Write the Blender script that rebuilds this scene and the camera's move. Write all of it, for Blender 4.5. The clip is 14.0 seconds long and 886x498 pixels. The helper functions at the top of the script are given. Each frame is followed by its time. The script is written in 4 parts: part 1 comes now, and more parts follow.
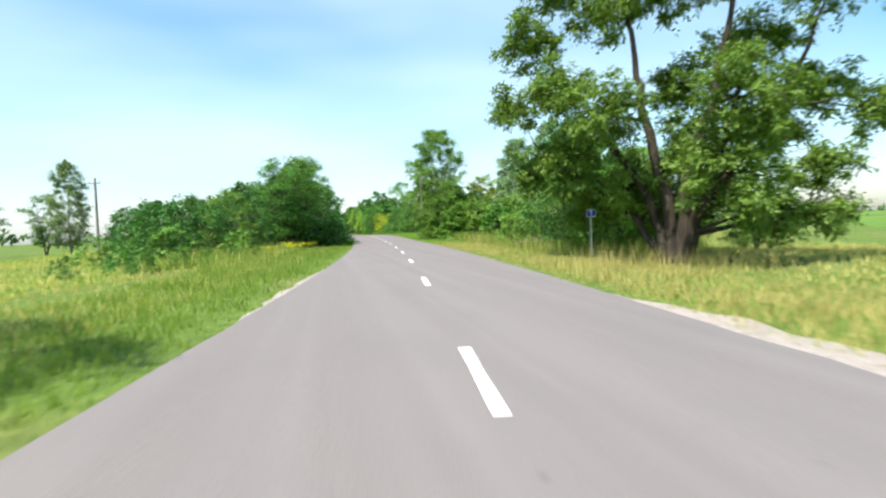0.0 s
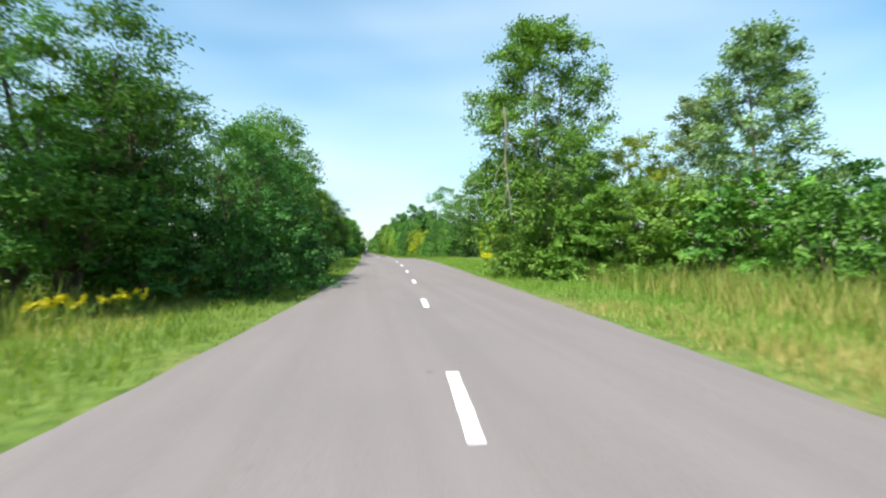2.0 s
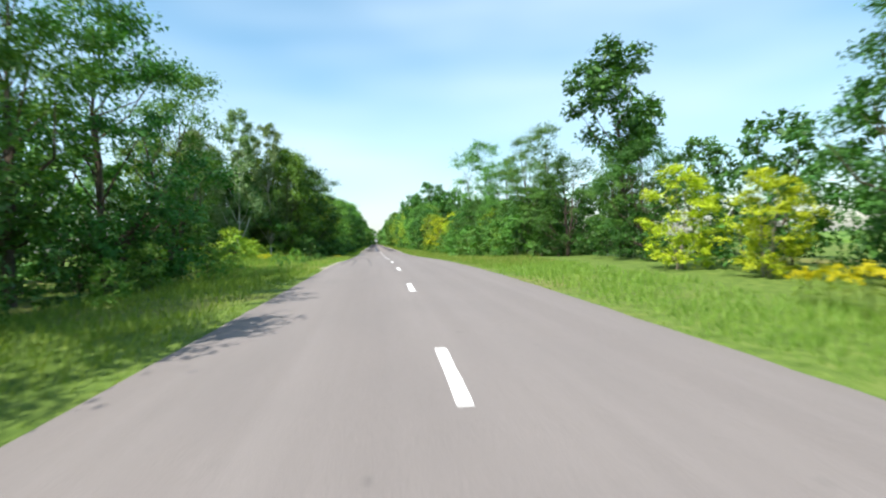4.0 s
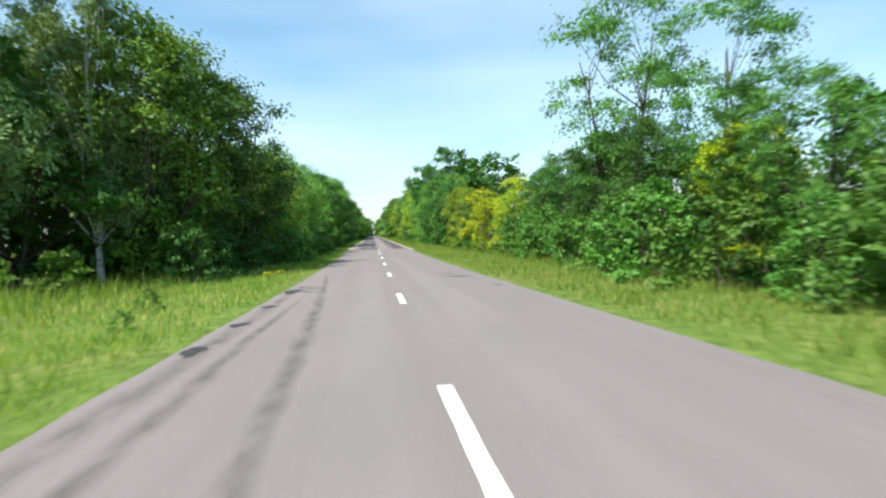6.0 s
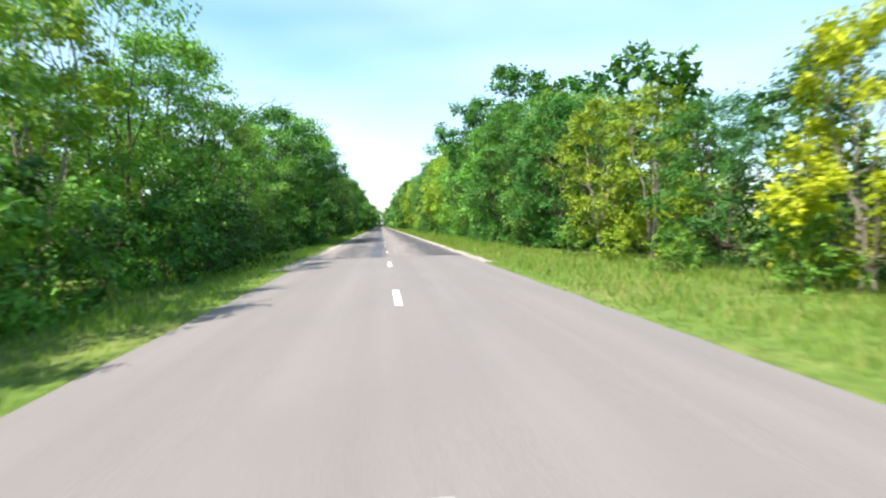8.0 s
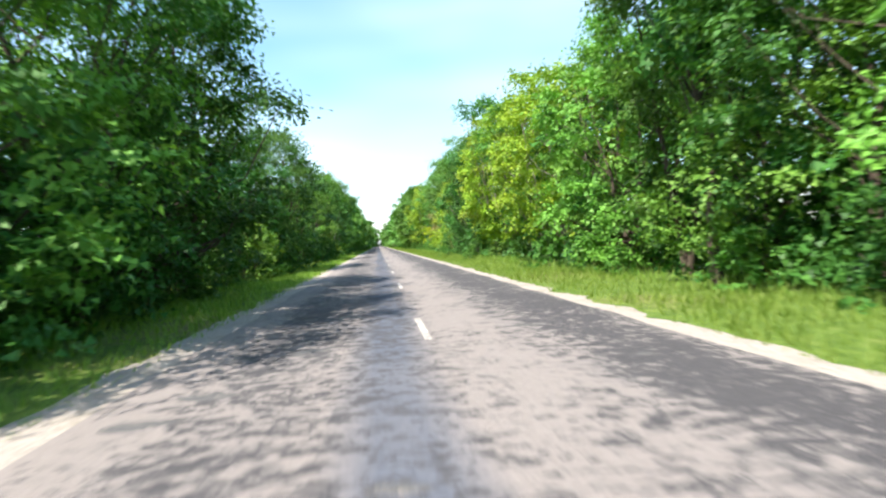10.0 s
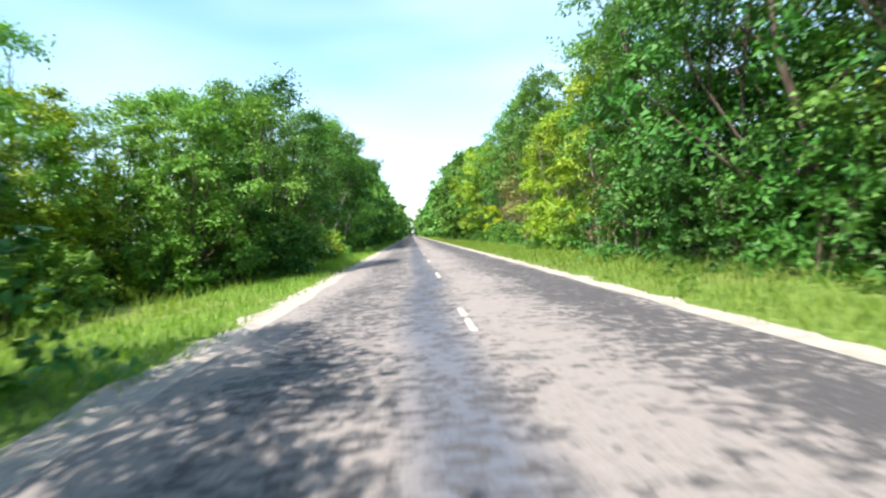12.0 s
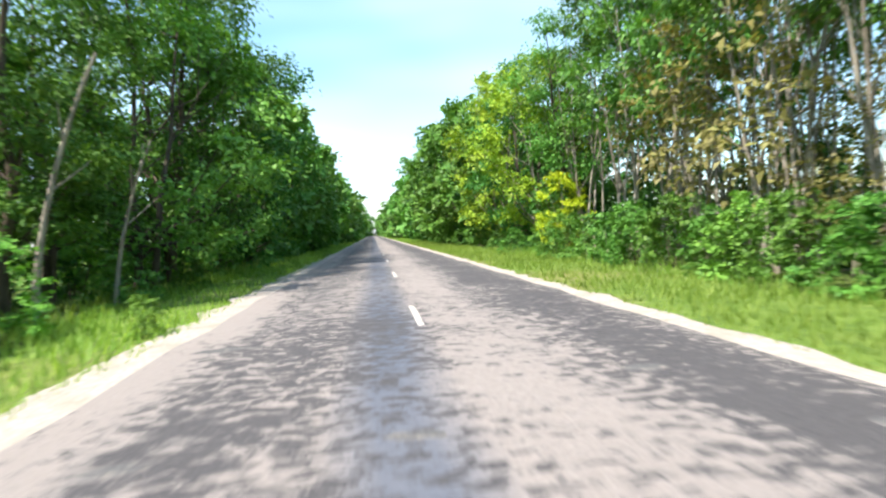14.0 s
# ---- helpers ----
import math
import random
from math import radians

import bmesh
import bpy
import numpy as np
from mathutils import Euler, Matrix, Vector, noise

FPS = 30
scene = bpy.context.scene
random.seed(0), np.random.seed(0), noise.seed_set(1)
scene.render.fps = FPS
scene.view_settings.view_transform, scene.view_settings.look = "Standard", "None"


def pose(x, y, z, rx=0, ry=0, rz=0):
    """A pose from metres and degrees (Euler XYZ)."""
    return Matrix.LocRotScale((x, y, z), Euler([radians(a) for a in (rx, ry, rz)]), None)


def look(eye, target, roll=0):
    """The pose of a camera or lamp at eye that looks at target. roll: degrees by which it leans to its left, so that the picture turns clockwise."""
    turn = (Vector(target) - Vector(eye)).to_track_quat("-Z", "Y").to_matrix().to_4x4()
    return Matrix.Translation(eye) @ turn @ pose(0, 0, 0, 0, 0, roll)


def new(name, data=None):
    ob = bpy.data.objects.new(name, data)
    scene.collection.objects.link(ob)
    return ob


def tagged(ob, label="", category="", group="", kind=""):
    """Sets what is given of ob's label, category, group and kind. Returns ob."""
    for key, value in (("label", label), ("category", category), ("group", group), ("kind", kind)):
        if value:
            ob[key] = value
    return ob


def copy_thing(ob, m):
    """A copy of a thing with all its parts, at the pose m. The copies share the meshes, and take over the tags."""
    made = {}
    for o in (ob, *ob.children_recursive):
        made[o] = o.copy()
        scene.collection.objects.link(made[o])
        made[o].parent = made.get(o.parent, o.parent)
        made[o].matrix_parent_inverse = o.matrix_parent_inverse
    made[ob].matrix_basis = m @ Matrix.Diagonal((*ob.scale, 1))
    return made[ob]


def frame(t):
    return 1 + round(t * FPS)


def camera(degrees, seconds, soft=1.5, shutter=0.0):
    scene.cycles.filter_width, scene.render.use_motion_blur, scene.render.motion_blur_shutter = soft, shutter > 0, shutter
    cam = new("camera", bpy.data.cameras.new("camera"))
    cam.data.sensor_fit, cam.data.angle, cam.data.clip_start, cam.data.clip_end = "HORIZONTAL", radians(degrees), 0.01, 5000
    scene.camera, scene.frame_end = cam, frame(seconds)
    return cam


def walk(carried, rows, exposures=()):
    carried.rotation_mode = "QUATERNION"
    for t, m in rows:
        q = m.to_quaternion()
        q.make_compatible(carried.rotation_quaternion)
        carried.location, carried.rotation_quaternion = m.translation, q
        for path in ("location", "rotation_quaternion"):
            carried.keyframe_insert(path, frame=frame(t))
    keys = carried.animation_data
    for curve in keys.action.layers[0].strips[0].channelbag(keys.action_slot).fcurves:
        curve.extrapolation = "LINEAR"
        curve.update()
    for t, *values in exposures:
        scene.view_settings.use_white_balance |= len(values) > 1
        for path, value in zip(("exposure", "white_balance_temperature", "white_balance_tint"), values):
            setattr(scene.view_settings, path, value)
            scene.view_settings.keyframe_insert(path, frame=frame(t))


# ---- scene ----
cam = camera(76, 14.0, soft=2.2, shutter=0.2)
walk(cam, [
    (0.0, pose(-6.352, -0.159, 1.200, 87.80, 2.34, -11.84)),
    (0.5, pose(-5.094, 7.940, 1.200, 88.06, 2.50, -9.48)),
    (1.0, pose(-4.133, 15.777, 1.200, 89.13, 1.12, -9.28)),
    (1.5, pose(-3.445, 23.743, 1.201, 89.20, 1.24, -9.24)),
    (2.0, pose(-2.641, 31.597, 1.205, 90.15, 0.75, -8.00)),
    (2.5, pose(-1.910, 39.359, 1.216, 90.11, 1.63, -9.11)),
    (3.0, pose(-1.149, 47.124, 1.243, 89.57, 1.70, -6.76)),
    (5.5, pose(-0.669, 88.000, 1.598, 88.84, 1.33, -7.07)),
    (6.0, pose(-0.502, 96.500, 1.540, 88.20, 2.55, -7.08)),
    (6.5, pose(-0.365, 105.000, 1.434, 87.97, 3.16, -6.26)),
    (7.0, pose(-0.266, 113.500, 1.331, 89.21, 1.75, -6.81)),
    (7.5, pose(-0.182, 122.000, 1.259, 87.41, 1.59, -6.39)),
    (10.0, pose(-0.528, 164.200, 1.200, 89.22, 3.35, -6.53)),
    (10.5, pose(-0.492, 172.200, 1.200, 91.45, 2.75, -5.03)),
    (11.0, pose(-0.371, 180.300, 1.200, 88.33, 4.72, -2.49)),
    (11.5, pose(-0.394, 188.300, 1.200, 89.36, 4.66, -4.28)),
    (12.0, pose(-0.661, 196.400, 1.200, 88.32, 3.47, -3.22)),
    (12.5, pose(-0.537, 204.600, 1.200, 89.18, 3.00, -5.82)),
    (13.0, pose(-0.495, 212.500, 1.200, 90.82, 3.07, -5.65)),
    (13.5, pose(-0.643, 220.200, 1.200, 90.22, 1.55, -6.02)),
    (14.0, pose(-0.544, 227.900, 1.200, 88.18, 2.74, -7.07)),
], exposures=[(0.0, 0.66), (1.0, 0.58), (2.5, 0.55), (3.0, 0.60), (5.5, 0.52), (6.5, 0.62), (7.5, 0.84), (10.0, 1.04), (14.0, 1.12)])

# ---- world and sun ----
SUN_ELEV, SUN_AZ = 59.5, -128.0      # azimuth from +Y towards +X
world = bpy.data.worlds.new("sky")
scene.world = world
world.use_nodes = True
wn, wl = world.node_tree.nodes, world.node_tree.links
wn.clear()
sky = wn.new("ShaderNodeTexSky")
sky.sky_type, sky.sun_disc = "NISHITA", False
sky.sun_elevation, sky.sun_rotation = radians(SUN_ELEV), radians(SUN_AZ)
sky.air_density, sky.dust_density, sky.ozone_density = 1.0, 1.2, 2.2
coord = wn.new("ShaderNodeTexCoord")
stretch = wn.new("ShaderNodeMapping")
stretch.inputs["Scale"].default_value = (1.0, 1.2, 3.6)
stretch.inputs["Rotation"].default_value = (0.0, radians(14), 0.0)
cirrus = wn.new("ShaderNodeTexNoise")
cirrus.inputs["Scale"].default_value = 1.3
cirrus.inputs["Detail"].default_value = 2.5
cirrus.inputs["Roughness"].default_value = 0.55
veil = wn.new("ShaderNodeMapRange")
veil.inputs["From Min"].default_value, veil.inputs["From Max"].default_value = 0.38, 0.74
veil.inputs["To Min"].default_value, veil.inputs["To Max"].default_value = 0.0, 0.50
cloud = wn.new("ShaderNodeMixRGB")
cloud.inputs["Color2"].default_value = (8.3, 9.7, 10.8, 1)
back = wn.new("ShaderNodeBackground")
back.inputs["Strength"].default_value = 0.092
wo = wn.new("ShaderNodeOutputWorld")
wl.new(coord.outputs["Generated"], stretch.inputs["Vector"])
wl.new(stretch.outputs["Vector"], cirrus.inputs["Vector"])
wl.new(cirrus.outputs["Fac"], veil.inputs["Value"])
wl.new(veil.outputs["Result"], cloud.inputs["Fac"])
azure = wn.new("ShaderNodeHueSaturation")
azure.inputs["Hue"].default_value, azure.inputs["Saturation"].default_value, azure.inputs["Value"].default_value = 0.481, 1.20, 1.64
wl.new(sky.outputs["Color"], azure.inputs["Color"])
wl.new(azure.outputs["Color"], cloud.inputs["Color1"])
wl.new(cloud.outputs["Color"], back.inputs["Color"])
wl.new(back.outputs["Background"], wo.inputs["Surface"])

az, el = radians(SUN_AZ), radians(SUN_ELEV)
towards = Vector((math.sin(az) * math.cos(el), math.cos(az) * math.cos(el), math.sin(el)))
sun = new("sun", bpy.data.lights.new("sun", "SUN"))
sun.data.energy, sun.data.angle, sun.data.color = 5.0, radians(0.53), (1.0, 0.95, 0.86)
sun.matrix_world = look(towards * 100, (0, 0, 0))


# ---- materials ----
class Mat:
    """A node material with a few short ways to wire it."""

    def __init__(self, name, rough=0.8, specular=0.3, metallic=0.0):
        self.m = bpy.data.materials.new(name)
        self.m.use_nodes = True
        self.t = self.m.node_tree
        self.t.nodes.clear()
        self.out = self.add("ShaderNodeOutputMaterial")
        self.b = self.add("ShaderNodeBsdfPrincipled")
        self.b.inputs["Roughness"].default_value = rough
        self.b.inputs["Specular IOR Level"].default_value = specular
        self.b.inputs["Metallic"].default_value = metallic
        self.link(self.b.outputs[0], self.out.inputs["Surface"])

    def add(self, kind):
        return self.t.nodes.new(kind)

    def link(self, a, b):
        self.t.links.new(a, b)

    def coords(self, scale=(1, 1, 1), kind="Object"):
        c, m = self.add("ShaderNodeTexCoord"), self.add("ShaderNodeMapping")
        m.inputs["Scale"].default_value = scale
        self.link(c.outputs[kind], m.inputs["Vector"])
        return m.outputs["Vector"]

    def noise(self, scale, detail=4.0, stretch=(1, 1, 1), rough=0.55, distort=0.0):
        n = self.add("ShaderNodeTexNoise")
        n.inputs["Scale"].default_value = scale
        n.inputs["Detail"].default_value = detail
        n.inputs["Roughness"].default_value = rough
        n.inputs["Distortion"].default_value = distort
        self.link(self.coords(stretch), n.inputs["Vector"])
        return n.outputs["Fac"]

    def ramp(self, value, stops):
        r = self.add("ShaderNodeValToRGB")
        e = r.color_ramp.elements
        while len(e) < len(stops):
            e.new(0.5)
        for k, (p, c) in zip(e, stops):
            k.position = p
            k.color = (*c, 1) if len(c) == 3 else c
        self.link(value, r.inputs["Fac"])
        return r.outputs["Color"]

    def grey(self, value, lo, hi, a=0.0, b=1.0):
        r = self.add("ShaderNodeMapRange")
        for key, x in (("From Min", lo), ("From Max", hi), ("To Min", a), ("To Max", b)):
            r.inputs[key].default_value = x
        self.link(value, r.inputs["Value"])
        return r.outputs["Result"]

    def math(self, op, a, b):
        n = self.add("ShaderNodeMath")
        n.operation = op
        for k, x in ((0, a), (1, b)):
            if isinstance(x, (int, float)):
                n.inputs[k].default_value = x
            else:
                self.link(x, n.inputs[k])
        return n.outputs[0]

    def mix(self, fac, a, b, kind="MIX"):
        n = self.add("ShaderNodeMixRGB")
        n.blend_type = kind
        for k, x in (("Fac", fac), ("Color1", a), ("Color2", b)):
            if isinstance(x, (int, float)):
                n.inputs[k].default_value = x
            elif isinstance(x, tuple):
                n.inputs[k].default_value = (*x, 1)
            else:
                self.link(x, n.inputs[k])
        return n.outputs["Color"]

    def colour(self, c):
        if isinstance(c, tuple):
            self.b.inputs["Base Color"].default_value = (*c, 1)
        else:
            self.link(c, self.b.inputs["Base Color"])
        return self

    def bump(self, value, strength=0.3, distance=0.02):
        n = self.add("ShaderNodeBump")
        n.inputs["Strength"].default_value = strength
        n.inputs["Distance"].default_value = distance
        self.link(value, n.inputs["Height"])
        self.link(n.outputs["Normal"], self.b.inputs["Normal"])
        return self


def leaf_material(name, dark, mid, light, see=0.16, rough=0.5):
    """Leaves: each its own tint, each plant a little lighter or darker, light shining through."""
    m = Mat(name, rough=rough, specular=0.22)
    geo, info = m.add("ShaderNodeNewGeometry"), m.add("ShaderNodeObjectInfo")
    c = m.ramp(geo.outputs["Random Per Island"], [(0.0, dark), (0.5, mid), (1.0, light)])
    patch = m.noise(0.55, 2.0)
    c = m.mix(m.grey(patch, 0.35, 0.7, 0.0, 0.5), c, light)
    hsv = m.add("ShaderNodeHueSaturation")
    m.link(m.grey(info.outputs["Random"], 0, 1, 0.487, 0.513), hsv.inputs["Hue"])
    m.link(m.grey(info.outputs["Random"], 0, 1, 0.82, 1.18), hsv.inputs["Value"])
    m.link(c, hsv.inputs["Color"])
    m.colour(hsv.outputs["Color"])
    tr, mx = m.add("ShaderNodeBsdfTranslucent"), m.add("ShaderNodeMixShader")
    warm = m.mix(0.6, hsv.outputs["Color"], (1.0, 1.0, 0.35), "MULTIPLY")
    bright = m.mix(0.8, warm, (1.7, 1.7, 1.2), "MULTIPLY")
    m.link(bright, tr.inputs["Color"])
    mx.inputs["Fac"].default_value = see
    m.link(m.b.outputs[0], mx.inputs[1])
    m.link(tr.outputs[0], mx.inputs[2])
    m.link(mx.outputs[0], m.out.inputs["Surface"])
    return m.m


LEAF_ROBINIA = leaf_material("robinia_leaves", (0.046, 0.128, 0.021), (0.080, 0.200, 0.031), (0.138, 0.280, 0.045))
LEAF_DARK = leaf_material("dark_leaves", (0.026, 0.088, 0.016), (0.046, 0.142, 0.024), (0.085, 0.205, 0.035))
LEAF_BRIGHT = leaf_material("bright_leaves", (0.084, 0.208, 0.026), (0.133, 0.288, 0.040), (0.202, 0.372, 0.060))
LEAF_LIME = leaf_material("yellow_green_leaves", (0.115, 0.235, 0.017), (0.200, 0.330, 0.024), (0.345, 0.425, 0.034))
LEAF_YELLOW = leaf_material("yellowing_leaves", (0.190, 0.310, 0.012), (0.360, 0.460, 0.016), (0.540, 0.580, 0.024))
LEAF_SILVER = leaf_material("silvery_leaves", (0.095, 0.172, 0.058), (0.158, 0.250, 0.088), (0.255, 0.345, 0.145))
LEAF_WILLOW = leaf_material("willow_leaves", (0.067, 0.141, 0.018), (0.121, 0.218, 0.029), (0.194, 0.301, 0.046))
LEAF_ASPEN = leaf_material("aspen_leaves", (0.066, 0.160, 0.020), (0.118, 0.240, 0.032), (0.190, 0.330, 0.052))
LEAF_OSIER = leaf_material("osier_leaves", (0.055, 0.110, 0.018), (0.105, 0.180, 0.028), (0.185, 0.270, 0.045), see=0.22)
LEAF_RUST = leaf_material("dry_leaves", (0.105, 0.088, 0.035), (0.170, 0.138, 0.055), (0.235, 0.215, 0.070), see=0.25)
GRASS_GREEN = leaf_material("verge_grass", (0.108, 0.198, 0.027), (0.175, 0.288, 0.043), (0.280, 0.372, 0.084), see=0.42, rough=0.6)
GRASS_DRY = leaf_material("dry_grass", (0.260, 0.255, 0.060), (0.430, 0.390, 0.120), (0.620, 0.530, 0.220), see=0.35, rough=0.7)
FLOWER = leaf_material("goldenrod_flowers", (0.420, 0.390, 0.010), (0.580, 0.550, 0.015), (0.700, 0.670, 0.030), see=0.3, rough=0.7)
PALE_FLOWER = leaf_material("pale_seed_heads", (0.30, 0.26, 0.24), (0.42, 0.37, 0.35), (0.55, 0.50, 0.47), see=0.3, rough=0.8)


def bark_material(name, a, b, scale=6.0):
    m = Mat(name, rough=0.9, specular=0.15)
    n = m.noise(scale, 6.0, (1, 1, 0.25))
    m.colour(m.ramp(n, [(0.3, a), (0.7, b)]))
    return m.bump(n, 0.7, 0.03).m


BARK = bark_material("brown_bark", (0.045, 0.034, 0.025), (0.16, 0.125, 0.095))
BARK_DARK = bark_material("dark_ridged_bark", (0.022, 0.018, 0.014), (0.085, 0.068, 0.052), 5.0)
BARK_PALE = bark_material("pale_bark", (0.16, 0.135, 0.105), (0.42, 0.37, 0.30))


def birch_bark():
    m = Mat("birch_bark", rough=0.7, specular=0.3)
    n = m.noise(3.0, 5.0, (1, 1, 4))
    m.colour(m.ramp(n, [(0.36, (0.05, 0.045, 0.04)), (0.43, (0.55, 0.53, 0.50)), (0.8, (0.74, 0.72, 0.68))]))
    return m.bump(n, 0.3, 0.01).m


BARK_BIRCH = birch_bark()


def ground_material():
    m = Mat("grassy_soil", rough=0.95, specular=0.1)
    big, small = m.noise(0.18, 3.0), m.noise(3.5, 6.0)
    green = m.ramp(small, [(0.3, (0.066, 0.112, 0.022)), (0.55, (0.118, 0.180, 0.036)), (0.8, (0.190, 0.230, 0.062))])
    dry = m.ramp(small, [(0.3, (0.130, 0.125, 0.045)), (0.7, (0.270, 0.240, 0.095))])
    c = m.mix(m.grey(big, 0.54, 0.76), green, dry)
    m.colour(c)
    return m.bump(small, 0.6, 0.08).m


GROUND = ground_material()


def crop_material():
    m = Mat("green_crop", rough=0.9, specular=0.1)
    n, rows = m.noise(0.5, 5.0), m.noise(0.06, 2.0, (1, 0.2, 1))
    m.colour(m.mix(m.grey(rows, 0.4, 0.7, 0, 0.6), m.ramp(n, [(0.3, (0.07, 0.15, 0.025)), (0.7, (0.13, 0.23, 0.04))]), (0.16, 0.24, 0.05)))
    return m.bump(n, 0.8, 0.1).m


def asphalt_new():
    m = Mat("grey_asphalt", rough=0.88, specular=0.2)
    grain, blot = m.noise(90.0, 3.0), m.noise(0.9, 4.0, (1, 0.35, 1))
    streak = m.noise(1.7, 3.0, (1, 0.015, 1))
    spots = m.noise(3.2, 2.0)
    c = m.ramp(grain, [(0.25, (0.142, 0.126, 0.118)), (0.75, (0.246, 0.219, 0.210))])
    c = m.mix(m.grey(streak, 0.40, 0.66, 0.0, 0.45), c, (0.240, 0.217, 0.208))
    c = m.mix(m.grey(blot, 0.45, 0.75, 0.0, 0.45), c, (0.170, 0.154, 0.149))
    c = m.mix(m.grey(spots, 0.74, 0.80, 0.0, 0.55), c, (0.080, 0.075, 0.075))
    m.colour(c)
    return m.bump(grain, 0.35, 0.006).m


def asphalt_old():
    """Broken, often patched asphalt: dusty pale surface with dark bitumen patches in the wheel tracks."""
    m = Mat("worn_patched_asphalt", rough=0.9, specular=0.2)
    sep, c = m.add("ShaderNodeSeparateXYZ"), m.add("ShaderNodeTexCoord")
    m.link(c.outputs["Object"], sep.inputs[0])
    x = sep.outputs["X"]
    grain = m.noise(60.0, 3.0)
    patch = m.noise(4.5, 4.0, (0.7, 1, 1), rough=0.6, distort=0.4)
    mid = m.noise(0.30, 3.0, (1.4, 0.6, 1))
    fine = m.noise(13.0, 6.0, (0.5, 1, 1), rough=0.66, distort=0.25)
    sway = m.grey(m.noise(0.12, 2.0, (0, 1, 1)), 0, 1, -0.35, 0.35)
    xs = m.math("ADD", x, sway)

    def band(centre, half):
        d = m.math("ABSOLUTE", m.math("SUBTRACT", xs, centre), 0.0)
        return m.grey(d, half, half * 0.3, 0.0, 1.0)

    dark = m.math("ADD", m.math("MULTIPLY", m.math("SUBTRACT", patch, 0.5), 0.35), 0.555)
    broken = m.grey(m.noise(0.9, 3.0, (1, 0.7, 1)), 0.36, 0.64, 0.8, 3.3)
    dark = m.math("ADD", dark, m.math("MULTIPLY", m.math("SUBTRACT", fine, 0.5), broken))
    dark = m.math("ADD", dark, m.math("MULTIPLY", m.math("SUBTRACT", mid, 0.5), 0.45))
    dark = m.math("ADD", dark, m.math("MULTIPLY", band(2.15, 0.85), 0.22))
    dark = m.math("ADD", dark, m.math("MULTIPLY", band(-1.7, 1.0), 0.07))
    dark = m.math("SUBTRACT", dark, m.math("MULTIPLY", band(0.55, 0.65), 0.17))
    dark = m.math("SUBTRACT", dark, m.math("MULTIPLY", band(-2.75, 0.8), 0.24))
    pale = m.ramp(grain, [(0.25, (0.195, 0.168, 0.158)), (0.75, (0.305, 0.268, 0.252))])
    tar = m.ramp(grain, [(0.25, (0.040, 0.038, 0.042)), (0.75, (0.100, 0.094, 0.098))])
    grey = m.ramp(grain, [(0.25, (0.150, 0.135, 0.132)), (0.75, (0.230, 0.208, 0.202))])
    worn = m.mix(m.grey(dark, 0.46, 0.56), pale, grey)
    worn = m.mix(m.math("MULTIPLY", band(-0.42, 0.50), m.grey(mid, 0.30, 0.60, 0.65, 0.98)), worn, (0.092, 0.105, 0.140))
    m.colour(m.mix(m.grey(dark, 0.565, 0.61, 0.0, 0.95), worn, tar))
    return m.bump(m.math("ADD", m.math("MULTIPLY", fine, 1.0), m.math("MULTIPLY", grain, 0.15)), 0.7, 0.05).m


def gravel_material(name, a, b):
    m = Mat(name, rough=0.95, specular=0.15)
    n, s = m.noise(25.0, 5.0), m.noise(1.3, 4.0)
    c = m.ramp(n, [(0.3, a), (0.7, b)])
    m.colour(m.mix(m.grey(s, 0.5, 0.7, 0, 0.5), c, (0.22, 0.195, 0.140)))
    return m.bump(n, 0.8, 0.03).m


ASPHALT_NEW, ASPHALT_OLD = asphalt_new(), asphalt_old()
GRAVEL = gravel_material("sandy_gravel", (0.27, 0.230, 0.200), (0.47, 0.415, 0.370))
CROP = crop_material()
PAINT = Mat("worn_white_paint", rough=0.7)
PAINT.colour(PAINT.ramp(PAINT.noise(14.0, 5.0), [(0.28, (0.36, 0.34, 0.33)), (0.42, (0.80, 0.79, 0.77))]))
PAINT_OLD = Mat("faded_white_paint", rough=0.8)
PAINT_OLD.colour(PAINT_OLD.ramp(PAINT_OLD.noise(9.0, 5.0), [(0.40, (0.26, 0.225, 0.205)), (0.62, (0.58, 0.54, 0.50))]))
TAR = Mat("bitumen_stain", rough=0.75, specular=0.25)
TAR.colour(TAR.ramp(TAR.noise(7.0, 5.0), [(0.35, (0.022, 0.022, 0.023)), (0.7, (0.075, 0.072, 0.072))]))


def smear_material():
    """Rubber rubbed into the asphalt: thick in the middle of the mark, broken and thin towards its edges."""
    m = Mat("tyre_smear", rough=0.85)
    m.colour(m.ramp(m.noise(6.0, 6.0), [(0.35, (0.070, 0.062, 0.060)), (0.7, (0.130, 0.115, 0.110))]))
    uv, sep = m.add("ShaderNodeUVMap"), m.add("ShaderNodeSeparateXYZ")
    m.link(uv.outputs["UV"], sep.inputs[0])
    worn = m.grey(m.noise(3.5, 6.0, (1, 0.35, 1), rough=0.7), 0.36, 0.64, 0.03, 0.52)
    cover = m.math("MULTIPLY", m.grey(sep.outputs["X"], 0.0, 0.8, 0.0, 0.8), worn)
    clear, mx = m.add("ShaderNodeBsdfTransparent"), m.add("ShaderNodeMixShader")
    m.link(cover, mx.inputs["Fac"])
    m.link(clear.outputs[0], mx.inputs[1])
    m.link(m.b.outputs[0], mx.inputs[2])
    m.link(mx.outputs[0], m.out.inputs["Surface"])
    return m


